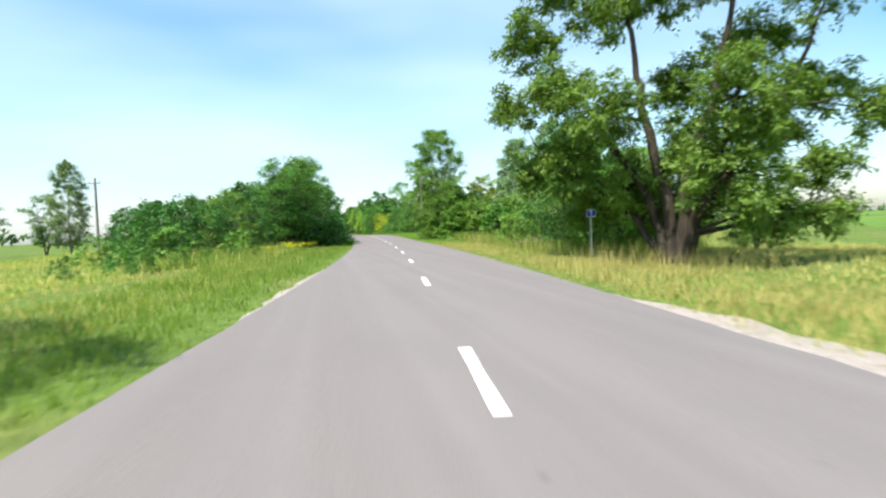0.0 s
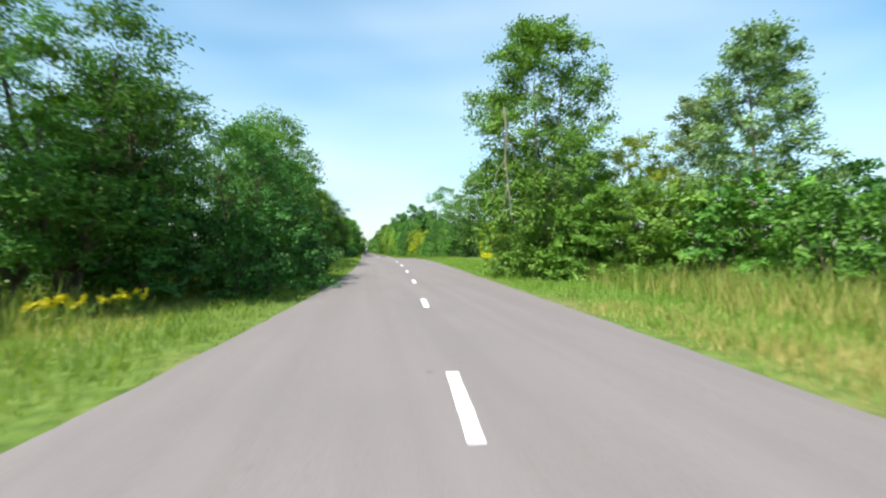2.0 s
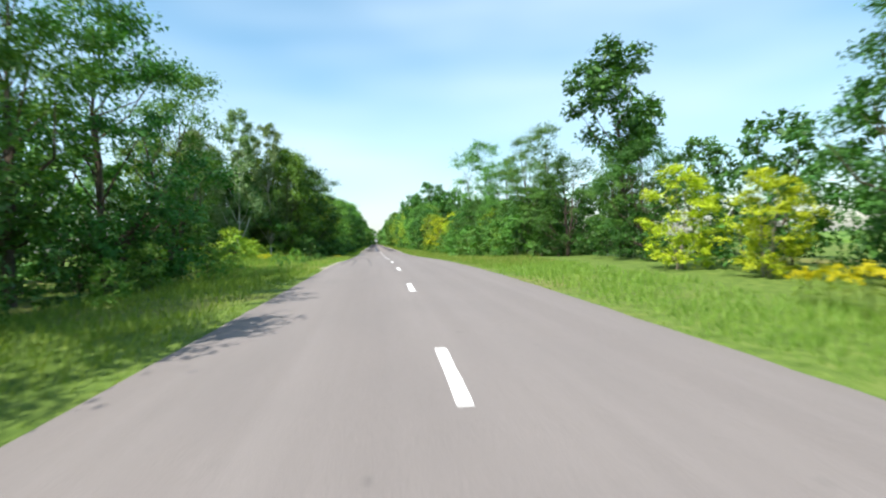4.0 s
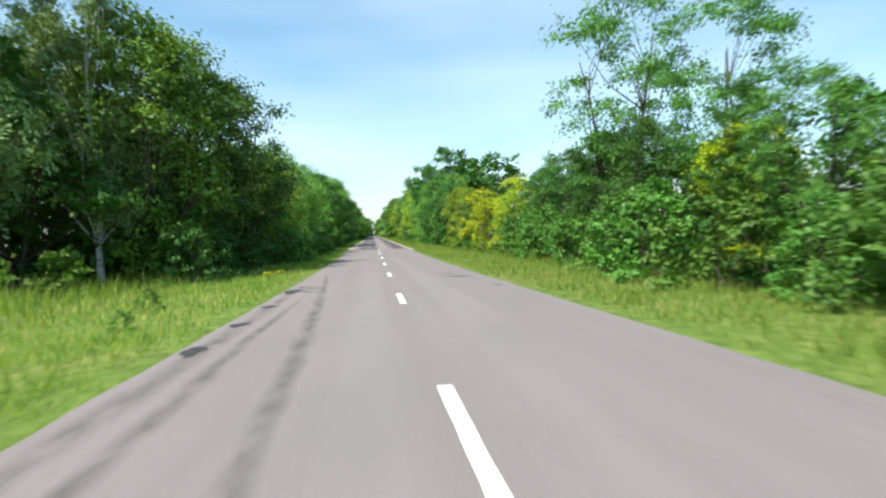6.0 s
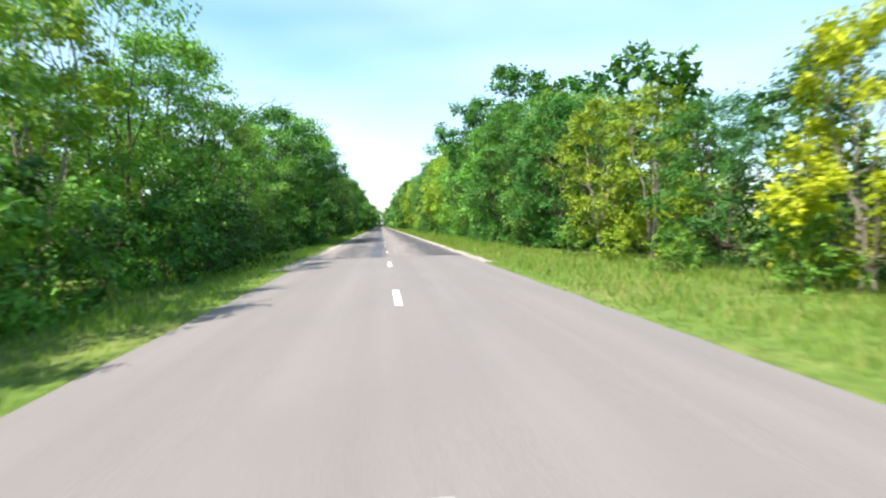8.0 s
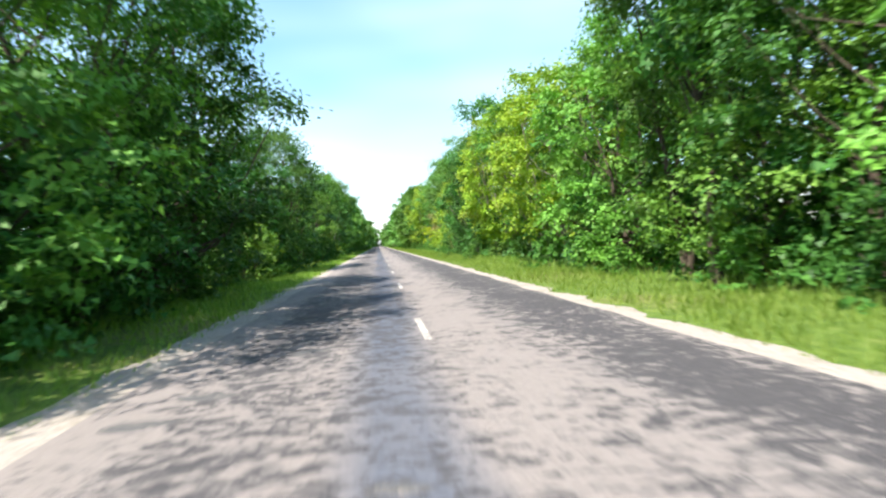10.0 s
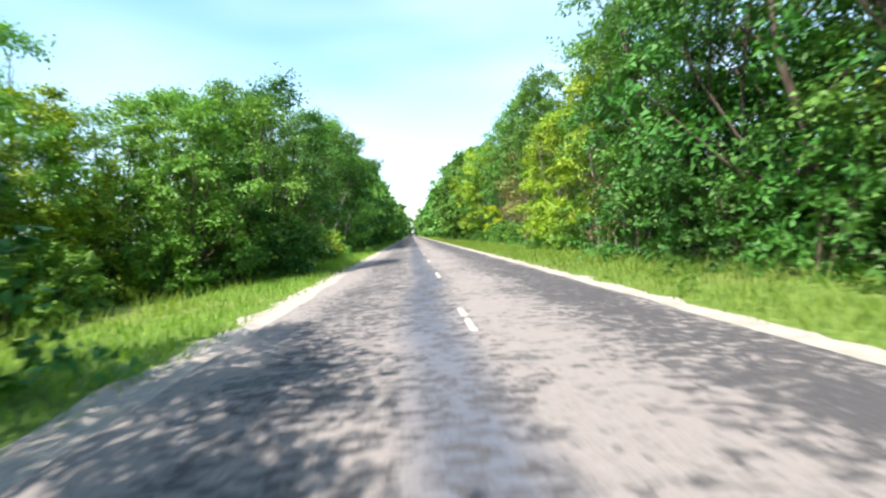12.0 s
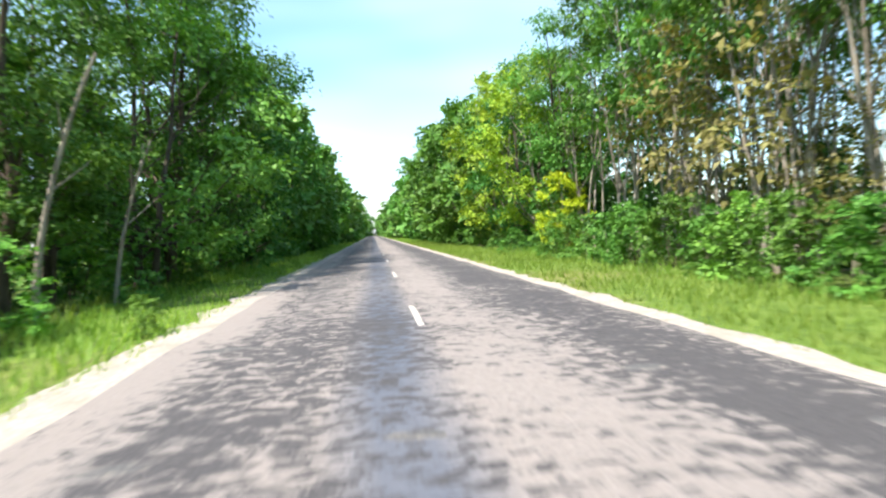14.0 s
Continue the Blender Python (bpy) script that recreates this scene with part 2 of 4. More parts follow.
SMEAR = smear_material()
STEEL = Mat("galvanised_steel", rough=0.5, metallic=0.8)
STEEL.colour(STEEL.ramp(STEEL.noise(20.0, 3.0), [(0.3, (0.28, 0.28, 0.29)), (0.7, (0.42, 0.42, 0.43))]))
SIGN_BLUE = Mat("blue_sign_sheet", rough=0.4)
SIGN_BLUE.colour(SIGN_BLUE.ramp(SIGN_BLUE.noise(6.0, 4.0), [(0.3, (0.012, 0.035, 0.22)), (0.7, (0.02, 0.055, 0.30))]))
SIGN_WHITE = Mat("white_sign_sheet", rough=0.4).colour((0.8, 0.8, 0.8))
POLE_WOOD = bark_material("grey_weathered_wood", (0.17, 0.155, 0.14), (0.34, 0.31, 0.28), 9.0)
PORCELAIN = Mat("glazed_insulator", rough=0.25).colour((0.55, 0.53, 0.50))


# ---- plan: the road's line and heights ----
def heading(s):
    """Degrees by which the road points right of +Y: a long left-hand bend that ends at s = 85."""
    return min(0.0, -7.8 + 0.092 * max(s, 0.0))


STEP = 0.5
SS = np.arange(-300.0, 3200.0, STEP)
TH = np.radians(np.minimum(0.0, -7.8 + 0.092 * np.maximum(SS, 0.0)))
CX, CY = np.cumsum(-np.sin(TH)) * STEP, np.cumsum(np.cos(TH)) * STEP
ZERO = int((85 + 300) / STEP)
CX, CY = CX - CX[ZERO], CY - CY[ZERO] + 85.0


def rise(y):
    """The road's height: one long low crest."""
    return 0.40 * math.exp(-((y - 86.0) / 26.0) ** 2)


def at(s, lat):
    """The place on the plan at s metres along the road and lat metres to its right."""
    a = radians(heading(s))
    return float(np.interp(s, SS, CX)) + lat * math.cos(a), float(np.interp(s, SS, CY)) + lat * math.sin(a)


def off_road(x, y):
    return x - float(np.interp(y, CY, CX))


def ground_z(x, y):
    """Height of the ground: level with the road's edge, uneven further out."""
    d = abs(off_road(x, y))
    z = rise(y)
    if d < 2.7:
        return z - 0.12
    z -= 0.03 + 0.04 * min(1.0, (d - 2.7) / 2.5)
    if x > 0 and d > 4.5 and -25 < y < 46:
        z -= 0.42 * min(1.0, (d - 4.5) / 4.0) * min(1.0, (46 - y) / 16.0, (y + 25) / 10.0)
    far = min(1.0, max(0.0, (d - 4.0) / 8.0))
    z += far * 0.45 * noise.noise((x * 0.06, y * 0.06, 0.0)) + 0.05 * min(1.0, max(0.0, d - 3.6) / 1.5) * noise.noise((x * 0.5, y * 0.5, 3.0))
    return z


# ---- mesh helpers ----
def mesh_of(name, verts, faces, material, smooth=False):
    """A mesh from arrays of corners and of triangles or quads."""
    verts, faces = np.asarray(verts, np.float32).reshape(-1, 3), np.asarray(faces, np.int32)
    me = bpy.data.meshes.new(name)
    k = faces.shape[1]
    me.vertices.add(len(verts))
    me.vertices.foreach_set("co", verts.ravel())
    me.loops.add(faces.size)
    me.loops.foreach_set("vertex_index", faces.ravel())
    me.polygons.add(len(faces))
    me.polygons.foreach_set("loop_start", np.arange(len(faces), dtype=np.int32) * k)
    if smooth:
        me.polygons.foreach_set("use_smooth", np.ones(len(faces), bool))
    me.update(calc_edges=True)
    me.validate()
    me.materials.append(material.m if isinstance(material, Mat) else material)
    return me


def part(name, mesh, parent, label=""):
    ob = new(name, mesh)
    ob.parent = parent
    if label:
        ob["label"] = label
    return ob


def bm_mesh(name, bm, material):
    me = bpy.data.meshes.new(name)
    bm.to_mesh(me)
    bm.free()
    me.materials.append(material.m if isinstance(material, Mat) else material)
    return me


def box_bm(bm, size, centre, bevel=0.0):
    made = bmesh.ops.create_cube(bm, size=1.0)
    bmesh.ops.scale(bm, vec=size, verts=made["verts"])
    bmesh.ops.translate(bm, vec=centre, verts=made["verts"])
    if bevel:
        edges = list({e for v in made["verts"] for e in v.link_edges})
        bmesh.ops.bevel(bm, geom=edges, offset=bevel, segments=2, affect="EDGES", profile=0.6)


def tube(path, radii, sides=6):
    """Corners and quads of a tapered tube along a list of points."""
    path = np.asarray(path, float)
    n = len(path)
    verts, faces = [], []
    for i in range(n):
        d = path[min(i + 1, n - 1)] - path[max(i - 1, 0)]
        d /= np.linalg.norm(d) + 1e-9
        a = np.cross(d, (0.0, 1.0, 0.0) if abs(d[1]) < 0.9 else (1.0, 0.0, 0.0))
        a /= np.linalg.norm(a)
        b = np.cross(d, a)
        for k in range(sides):
            w = 2 * math.pi * k / sides
            verts.append(path[i] + radii[i] * (math.cos(w) * a + math.sin(w) * b))
    for i in range(n - 1):
        for k in range(sides):
            q = (k + 1) % sides
            faces.append((i * sides + k, i * sides + q, (i + 1) * sides + q, (i + 1) * sides + k))
    return verts, faces


class Bag:
    """Gathers tubes into one mesh."""

    def __init__(self):
        self.v, self.f = [], []

    def put(self, vf):
        n = len(self.v)
        self.v += list(vf[0])
        self.f += [tuple(i + n for i in f) for f in vf[1]]


def unit(a):
    return a / (np.linalg.norm(a, axis=-1, keepdims=True) + 1e-9)


def diamonds(p, d, side, ln, wd):
    """Leaves as pointed four-cornered blades, folded a little along the middle."""
    n = len(p)
    drop = np.array([0, 0, 1.0])
    q = np.empty((n, 4, 3))
    q[:, 0] = p
    q[:, 1] = p + d * ln * 0.45 + side * wd * 0.5
    q[:, 2] = p + d * ln - drop * ln * 0.15
    q[:, 3] = p + d * ln * 0.45 - side * wd * 0.5
    return q.reshape(-1, 3), np.arange(n * 4).reshape(-1, 4)


def points(p, d, side, ln, wd):
    """Simpler leaves of three corners, for plants that are seen small."""
    n = len(p)
    q = np.empty((n, 3, 3))
    q[:, 0] = p
    q[:, 1] = p + d * ln * 0.95 + side * wd * 0.42 - np.array([0, 0, 1.0]) * ln * 0.12
    q[:, 2] = p + d * ln * 0.62 - side * wd * 0.62
    return q.reshape(-1, 3), np.arange(n * 3).reshape(-1, 3)


def leaf_cards(rng, centres, radii, flat, count, length, width, droop=0.3, middle=None, per=9, blade=diamonds):
    """Leaves in sprays: twigs that fan out from the middle of each clump, with leaves to both sides of each twig."""
    twigs = max(1, int(round(count / per)))
    c, r = np.repeat(np.asarray(centres, float), twigs, axis=0), np.repeat(np.asarray(radii, float), twigs)
    n = len(c)
    u = unit(rng.normal(size=(n, 3)))
    u[:, 2] = np.where(rng.uniform(0, 1, n) < 0.6, np.abs(u[:, 2]), u[:, 2])
    if middle is not None:
        u = unit(u + 0.45 * unit(c - middle))
    reach = r * rng.uniform(0.6, 1.15, n)
    face = unit(0.55 * u + np.array([0, 0, 0.55]) + rng.normal(size=(n, 3)) * 0.38)
    axis = unit(u * np.array([1, 1, flat]) + rng.normal(size=(n, 3)) * 0.25)
    across = unit(np.cross(face, axis))
    f = np.linspace(0.22, 1.0, per)[None, :] + rng.uniform(-0.06, 0.06, (n, per))
    sign = np.where(np.arange(per) % 2 == 0, 1.0, -1.0)[None, :] * np.ones((n, 1))
    along_twig = (reach[:, None] * f)[..., None]
    p = c[:, None] + axis[:, None] * along_twig * np.array([1, 1, 0.55 + 0.45 * flat])
    p[..., 2] -= droop * 0.32 * reach[:, None] * f * f
    p += rng.normal(size=p.shape) * (0.07 * r)[:, None, None]
    d = unit(axis[:, None] * 0.6 + across[:, None] * sign[..., None] + rng.normal(size=p.shape) * 0.28 - np.array([0, 0, 0.45 * droop]))
    nm = unit(face[:, None] + rng.normal(size=p.shape) * 0.30)
    side = unit(np.cross(nm, d))
    k = n * per
    ln, wd = (length * rng.uniform(0.65, 1.3, k))[:, None], (width * rng.uniform(0.65, 1.3, k))[:, None]
    return blade(p.reshape(k, 3), d.reshape(k, 3), side.reshape(k, 3), ln, wd)


# ---- plants ----
SHAPES = {
    "round": lambda u: max(0.05, math.sin(math.pi * min(1.0, 0.12 + 0.86 * u)) ** 0.55),
    "spread": lambda u: (0.35 + 0.75 * u) if u < 0.75 else 1.5 * max(0.12, 1.1 - u) ** 0.6,
    "column": lambda u: 0.35 + 0.65 * math.sin(math.pi * min(1.0, 0.2 + 0.75 * u)) if u < 0.9 else 0.35,
    "egg": lambda u: max(0.18, math.sin(math.pi * min(1.0, 0.08 + 0.86 * u)) ** 0.7),
    "bush": lambda u: max(0.12, (1.0 - u * u) ** 0.5),
    "high": lambda u: max(0.1, math.sin(math.pi * min(1.0, 0.25 + 0.72 * u))),
}


def plant(kind, seed, height, radius, base, shape, leaf, bark, clumps, count, length, width, clump=0.8, flat=0.75,
          droop=0.3, stems=1, lean=0.0, trunk=0.12, label="", category="tree", noisy=0.45, fine=False):
    """A tree or shrub at the origin: tapered stems with limbs to the clumps, and a crown of many leaves."""
    rng = np.random.default_rng(seed)
    holder = new(kind)
    tagged(holder, label, category)
    prof = SHAPES[shape]
    feet = [np.array([rng.uniform(-1, 1) * 0.12 * (stems - 1), rng.uniform(-1, 1) * 0.12 * (stems - 1), -0.15]) for _ in range(stems)]
    heads = []
    bag = Bag()
    lines = []
    for k in range(stems):
        w = 2 * math.pi * (k + rng.uniform(0, 0.6)) / stems
        spread = lean + (0.45 * radius if stems > 1 else 0.12 * radius)
        top = np.array([math.cos(w) * spread, math.sin(w) * spread, height * rng.uniform(0.72, 0.9)])
        pts = [feet[k] * (1 - f) + top * f + np.array([rng.normal() * 0.07, rng.normal() * 0.07, 0]) * height * 0.12 * math.sin(math.pi * f) for f in np.linspace(0, 1, 7)]
        rad = [trunk * height / 8.0 * (1.25 if f == 0 else 1.0) * (1 - 0.86 * f) for f in np.linspace(0, 1, 7)]
        bag.put(tube(pts, rad, 7))
        lines.append((np.array(pts), rad))
    centres, radii = [], []
    off = rng.uniform(0, 50)
    for k in range(clumps):
        u = (k + rng.uniform()) / clumps
        z = base + (height - base) * u
        w = rng.uniform(0, 2 * math.pi)
        lobe = min(1.1, 1 + noisy * 2.0 * noise.noise((math.cos(w) * 1.3 + off, math.sin(w) * 1.3, z * 0.45)))
        r = radius * prof(u) * lobe * math.sqrt(rng.uniform(0.30, 1.0))
        cr = clump * rng.uniform(0.65, 1.25)
        c = np.array([math.cos(w) * r, math.sin(w) * r, z])
        centres.append(c)
        radii.append(cr)
        if k % (5 if clumps >= 100 or category == "shrub" else 2) == 0:
            pts, rad = lines[int(rng.integers(stems))]
            j = max(1, min(5, int(6 * max(0.1, (z - 0.35 * r - 0.1 * height)) / (height * 0.82))))
            a = pts[j]
            m = (a + c) / 2 + np.array([rng.normal() * 0.15, rng.normal() * 0.15, -0.12 * r])
            bag.put(tube([a, m, c + np.array([0, 0, cr * flat * 0.3])], [rad[j] * 0.55, rad[j] * 0.33, 0.008], 4))
    part("trunk" if category == "tree" else "stem", mesh_of(kind + "_wood", bag.v, bag.f, bark, True), holder)
    v, f = leaf_cards(rng, centres, radii, flat, count, length, width, droop, middle=np.array([0, 0, (base + height) / 2]), blade=diamonds if fine else points)
    part("crown" if category == "tree" else "foliage", mesh_of(kind + "_leaves", v, f, leaf), holder)
    return holder


RECIPES = {
    # name: variants, then the arguments of plant()
    "robinia": (3, dict(kind="robinia_tree", height=9.0, radius=3.0, base=1.6, shape="spread", leaf=LEAF_ROBINIA, bark=BARK, clumps=70, count=215,
                        length=0.145, width=0.085, clump=0.86, flat=0.42, droop=0.35, stems=2, trunk=0.11,
                        label="green robinia tree with layered feathery crown on the verge")),
    "maple": (3, dict(kind="maple_tree", height=7.5, radius=2.7, base=0.4, shape="round", leaf=LEAF_BRIGHT, bark=BARK, clumps=76, count=205,
                      length=0.13, width=0.1, clump=0.78, flat=0.62, droop=0.4, stems=3, trunk=0.08,
                      label="bushy light green maple tree leafed to the ground")),
    "dark": (3, dict(kind="elm_tree", height=8.0, radius=2.8, base=0.4, shape="round", leaf=LEAF_DARK, bark=BARK, clumps=74, count=200,
                     length=0.14, width=0.105, clump=0.84, flat=0.55, droop=0.35, stems=2, trunk=0.11,
                     label="dense dark green roadside elm tree")),
    "lime": (2, dict(kind="boxelder_tree", height=8.0, radius=2.5, base=1.0, shape="round", leaf=LEAF_LIME, bark=BARK_PALE, clumps=66, count=200,
                     length=0.14, width=0.11, clump=0.76, flat=0.7, droop=0.4, stems=3, trunk=0.08,
                     label="yellowish green boxelder tree beside the road")),
    "yellow": (2, dict(kind="yellowing_maple_tree", height=6.0, radius=2.1, base=0.4, shape="round", leaf=LEAF_YELLOW, bark=BARK_PALE, clumps=66, count=150,
                       length=0.14, width=0.11, clump=0.58, flat=0.75, droop=0.45, stems=3, trunk=0.07,
                       label="young maple tree with leaves turning yellow")),
    "aspen": (1, dict(fine=True, kind="aspen_tree", height=10.5, radius=2.8, base=0.3, shape="column", leaf=LEAF_ASPEN, bark=BARK_PALE, clumps=240, count=260,
                      length=0.105, width=0.085, clump=0.72, flat=0.9, droop=0.35, stems=2, trunk=0.07, noisy=0.35,
                      label="tall light green aspen tree with ragged crown by the road")),
    "poplar": (2, dict(kind="poplar_tree", height=13.0, radius=2.3, base=1.2, shape="column", leaf=LEAF_SILVER, bark=BARK_PALE, clumps=130, count=240,
                       length=0.16, width=0.125, clump=0.8, flat=1.0, droop=0.3, trunk=0.10, noisy=0.55,
                       label="tall silvery green poplar tree with narrow crown")),
    "lump": (2, dict(kind="white_willow_tree", height=9.0, radius=2.7, base=0.8, shape="round", leaf=LEAF_WILLOW, bark=BARK, clumps=90, count=140,
                     length=0.19, width=0.12, clump=0.95, flat=0.9, droop=0.5, stems=2, trunk=0.12,
                     label="rounded grey-green willow tree in the roadside row")),
    "birch": (2, dict(kind="birch_tree", height=13.0, radius=2.3, base=2.8, shape="column", leaf=LEAF_SILVER, bark=BARK_BIRCH, clumps=105, count=230,
                      length=0.14, width=0.09, clump=0.62, flat=1.5, droop=1.2, trunk=0.075, noisy=0.7,
                      label="tall birch tree with white bark and drooping twigs")),
    "tall": (2, dict(kind="ash_tree", height=10.5, radius=2.6, base=4.6, shape="high", leaf=LEAF_ROBINIA, bark=BARK_PALE, clumps=64, count=105,
                     length=0.17, width=0.11, clump=0.7, flat=0.6, droop=0.4, stems=7, trunk=0.042,
                     label="slender many-stemmed tree with bare pale trunks below")),
    "oak": (2, dict(kind="oak_tree", height=11.5, radius=3.2, base=5.5, shape="spread", leaf=LEAF_DARK, bark=BARK, clumps=34, count=150,
                    length=0.32, width=0.2, clump=1.0, flat=0.6, droop=0.2, trunk=0.11, noisy=0.7,
                    label="tall dark tree standing above the roadside wood")),
    "shrub": (3, dict(kind="roadside_shrub", height=2.4, radius=1.35, base=0.1, shape="bush", leaf=LEAF_BRIGHT, bark=BARK, clumps=32, count=75,
                      length=0.14, width=0.1, clump=0.42, flat=0.8, droop=0.4, stems=4, trunk=0.06, category="shrub",
                      label="bright green leafy shrub growing on the grass verge")),
    "limeshrub": (2, dict(kind="roadside_shrub", height=2.4, radius=1.35, base=0.1, shape="bush", leaf=LEAF_LIME, bark=BARK, clumps=32, count=75,
                          length=0.14, width=0.1, clump=0.42, flat=0.8, droop=0.4, stems=4, trunk=0.06, category="shrub",
                          label="yellow-green shrub growing on the grass verge")),
    "darkshrub": (2, dict(kind="roadside_shrub", height=2.4, radius=1.5, base=0.1, shape="bush", leaf=LEAF_ROBINIA, bark=BARK, clumps=32, count=72,
                          length=0.15, width=0.11, clump=0.45, flat=0.7, droop=0.4, stems=4, trunk=0.06, category="shrub",
                          label="dark green shrub at the foot of the trees")),
    "rust": (1, dict(kind="withered_shrub", height=3.6, radius=1.2, base=0.8, shape="round", leaf=LEAF_RUST, bark=BARK_PALE, clumps=30, count=50,
                     length=0.12, width=0.06, clump=0.5, flat=0.9, droop=0.7, stems=5, trunk=0.07, category="shrub",
                     label="withered shrub with rusty brown leaves and bare stems")),
    "back": (3, dict(kind="woodland_tree", height=9.0, radius=3.2, base=0.2, shape="round", leaf=LEAF_DARK, bark=BARK, clumps=54, count=52,
                     length=0.44, width=0.32, clump=0.95, flat=0.65, droop=0.3, stems=2, trunk=0.10, label="green tree in the wood behind the verge")),
    "mid": (3, dict(kind="robinia_tree", height=9.0, radius=3.2, base=0.4, shape="round", leaf=LEAF_ROBINIA, bark=BARK, clumps=60, count=62,
                    length=0.40, width=0.26, clump=0.9, flat=0.55, droop=0.35, stems=2, trunk=0.11, label="green robinia tree with layered feathery crown on the verge")),
    "thicket": (3, dict(kind="thicket_bush", height=3.2, radius=1.9, base=0.1, shape="bush", leaf=LEAF_DARK, bark=BARK, clumps=36, count=46,
                        length=0.18, width=0.13, clump=0.6, flat=0.7, droop=0.4, stems=3, trunk=0.06, category="shrub",
                        label="dense dark undergrowth bush beneath the roadside trees")),
    "far": (3, dict(kind="roadside_tree", height=8.5, radius=3.2, base=0.2, shape="round", leaf=LEAF_ROBINIA, bark=BARK, clumps=42, count=24,
                    length=0.75, width=0.45, clump=1.05, flat=0.65, droop=0.3, trunk=0.11, label="distant green tree along the straight road")),
}
GROWN = {}
PICK = random.Random(7)


def grow(kind, s, lat, height, wide=1.0, group="", turn=None, variant=None):
    """Stands a plant of a kind on the plan; copies of one variant share their meshes."""
    count, args = RECIPES[kind]
    k = PICK.randrange(count) if variant is None else variant
    x, y = at(s, lat)
    f = height / args["height"]
    m = pose(x, y, ground_z(x, y) - 0.02, 0, 0, PICK.uniform(0, 360) if turn is None else turn) @ Matrix.Diagonal((f * wide, f * wide, f, 1))
    first = GROWN.get((kind, k))
    if first is None:
        ob = plant(seed=sum(map(ord, kind)) + 31 * k, **args)
        ob.matrix_basis = m
        GROWN[kind, k] = ob
    else:
        ob = copy_thing(first, m @ Matrix.Diagonal((1 / first.scale[0], 1 / first.scale[1], 1 / first.scale[2], 1)))
    name = args["kind"].replace("_", " ")
    ob["group"] = group or name + ("es" if name.endswith("sh") else "s") + " along the road"
    return ob


# ---- ground, road, shoulders ----
def build_ground():
    lats = [2.6, 2.82, 3.1, 3.4, 3.7, 4.1, 4.6, 5.2, 6, 7, 8, 9.5, 11, 13, 16, 20, 26, 34, 45, 65, 100, 170, 300, 600, 1200, 2500]
    lats = [-a for a in reversed(lats)] + [0.0] + lats
    ys = [-2500, -1000, -400, -200, -120, -80, -60, -50, -40, -34, -28, -24, -20] + list(np.arange(-16, 330, 1.6)) + [335, 345, 360, 380, 410, 450, 500, 600, 750, 1000, 1500, 2200, 3100]
    verts = []
    for y in ys:
        c = float(np.interp(y, CY, CX))
        for a in lats:
            verts.append((c + a, y, ground_z(c + a, y)))
    n = len(lats)
    faces = [(i * n + k, i * n + k + 1, (i + 1) * n + k + 1, (i + 1) * n + k) for i in range(len(ys) - 1) for k in range(n - 1)]
    ob = new("ground", mesh_of("ground", verts, faces, GROUND, True))
    tagged(ob, "grassy ground with green and dry patches beside the road", "ground", kind="structure")


def strip(name, s0, s1, left, right, step, material, lift, label, category, parent=None, crown=0.0, cols=8, ragged=0.0, seed=1, thick=0.0, taper=0.0, jag=0.0):
    """A sheet along the road between two side distances, with uneven edges."""
    verts, faces = [], []
    n = max(1, int(round((s1 - s0) / step)))
    for i in range(n + 1):
        s = s0 + (s1 - s0) * i / n
        wob = [ragged * (noise.noise((s * 0.9, seed, q)) + 0.7 * noise.noise((s * 3.1, seed, q + 5))) for q in (0.0, 9.0)]
        for k in range(cols + 1):
            f = k / cols
            a, b = left + wob[0], right + wob[1]
            if taper:
                e = max(0.02, min(1.0, (s - s0) / taper, (s1 - s) / taper))
                a, b = (b + (a - b) * e, b) if left < 0 else (a, a + (b - a) * e)
            lat = a * (1 - f) + b * f
            x, y = at(s + (jag * noise.noise((k * 0.33, seed, 2.0)) if i == 0 else 0.0), lat)
            z = rise(y) + lift + crown * (1 - (lat / 3.0) ** 2)
            if thick and k in (0, cols):
                z -= thick
            verts.append((x, y, z))
    m = cols + 1
    for i in range(n):
        for k in range(cols):
            faces.append((i * m + k, i * m + k + 1, (i + 1) * m + k + 1, (i + 1) * m + k))
    me = mesh_of(name, verts, faces, material, True)
    if parent is not None:
        return part(name, me, parent, label)
    ob = new(name, me)
    return tagged(ob, label, category, kind="structure")


JOIN = 152.0
build_ground()
road_a = strip("road_new", -295, JOIN + 2, -2.9, 2.9, 0.6, ASPHALT_NEW, 0.0, "smooth grey asphalt country road", "road", crown=0.035, ragged=0.05, cols=12, thick=0.02)
road_b = strip("road_old", JOIN, 1500, -2.86, 2.86, 1.2, ASPHALT_OLD, 0.006, "worn patched asphalt road with pale dust", "road", crown=0.035, ragged=0.12, cols=24, seed=4, thick=0.02, jag=0.7)
for side in (-1, 1):
    a, b = (-3.5, -2.6) if side < 0 else (2.6, 3.32)
    strip("shoulder", JOIN - 4, 520, a, b, 0.35, GRAVEL, -0.024, "pale sandy gravel shoulder along the road", "shoulder", ragged=0.26, cols=5, seed=10 + side, thick=0.012)
strip("shoulder", 84, 102, -3.12, -2.8, 0.5, GRAVEL, -0.024, "narrow crumbling gravel edge of the road", "shoulder", ragged=0.2, cols=4, seed=21, thick=0.012, taper=4.0)
strip("shoulder", 6, 20, -3.08, -2.8, 0.5, GRAVEL, -0.024, "narrow crumbling gravel edge of the road", "shoulder", ragged=0.16, cols=4, seed=22, thick=0.012, taper=4.0)
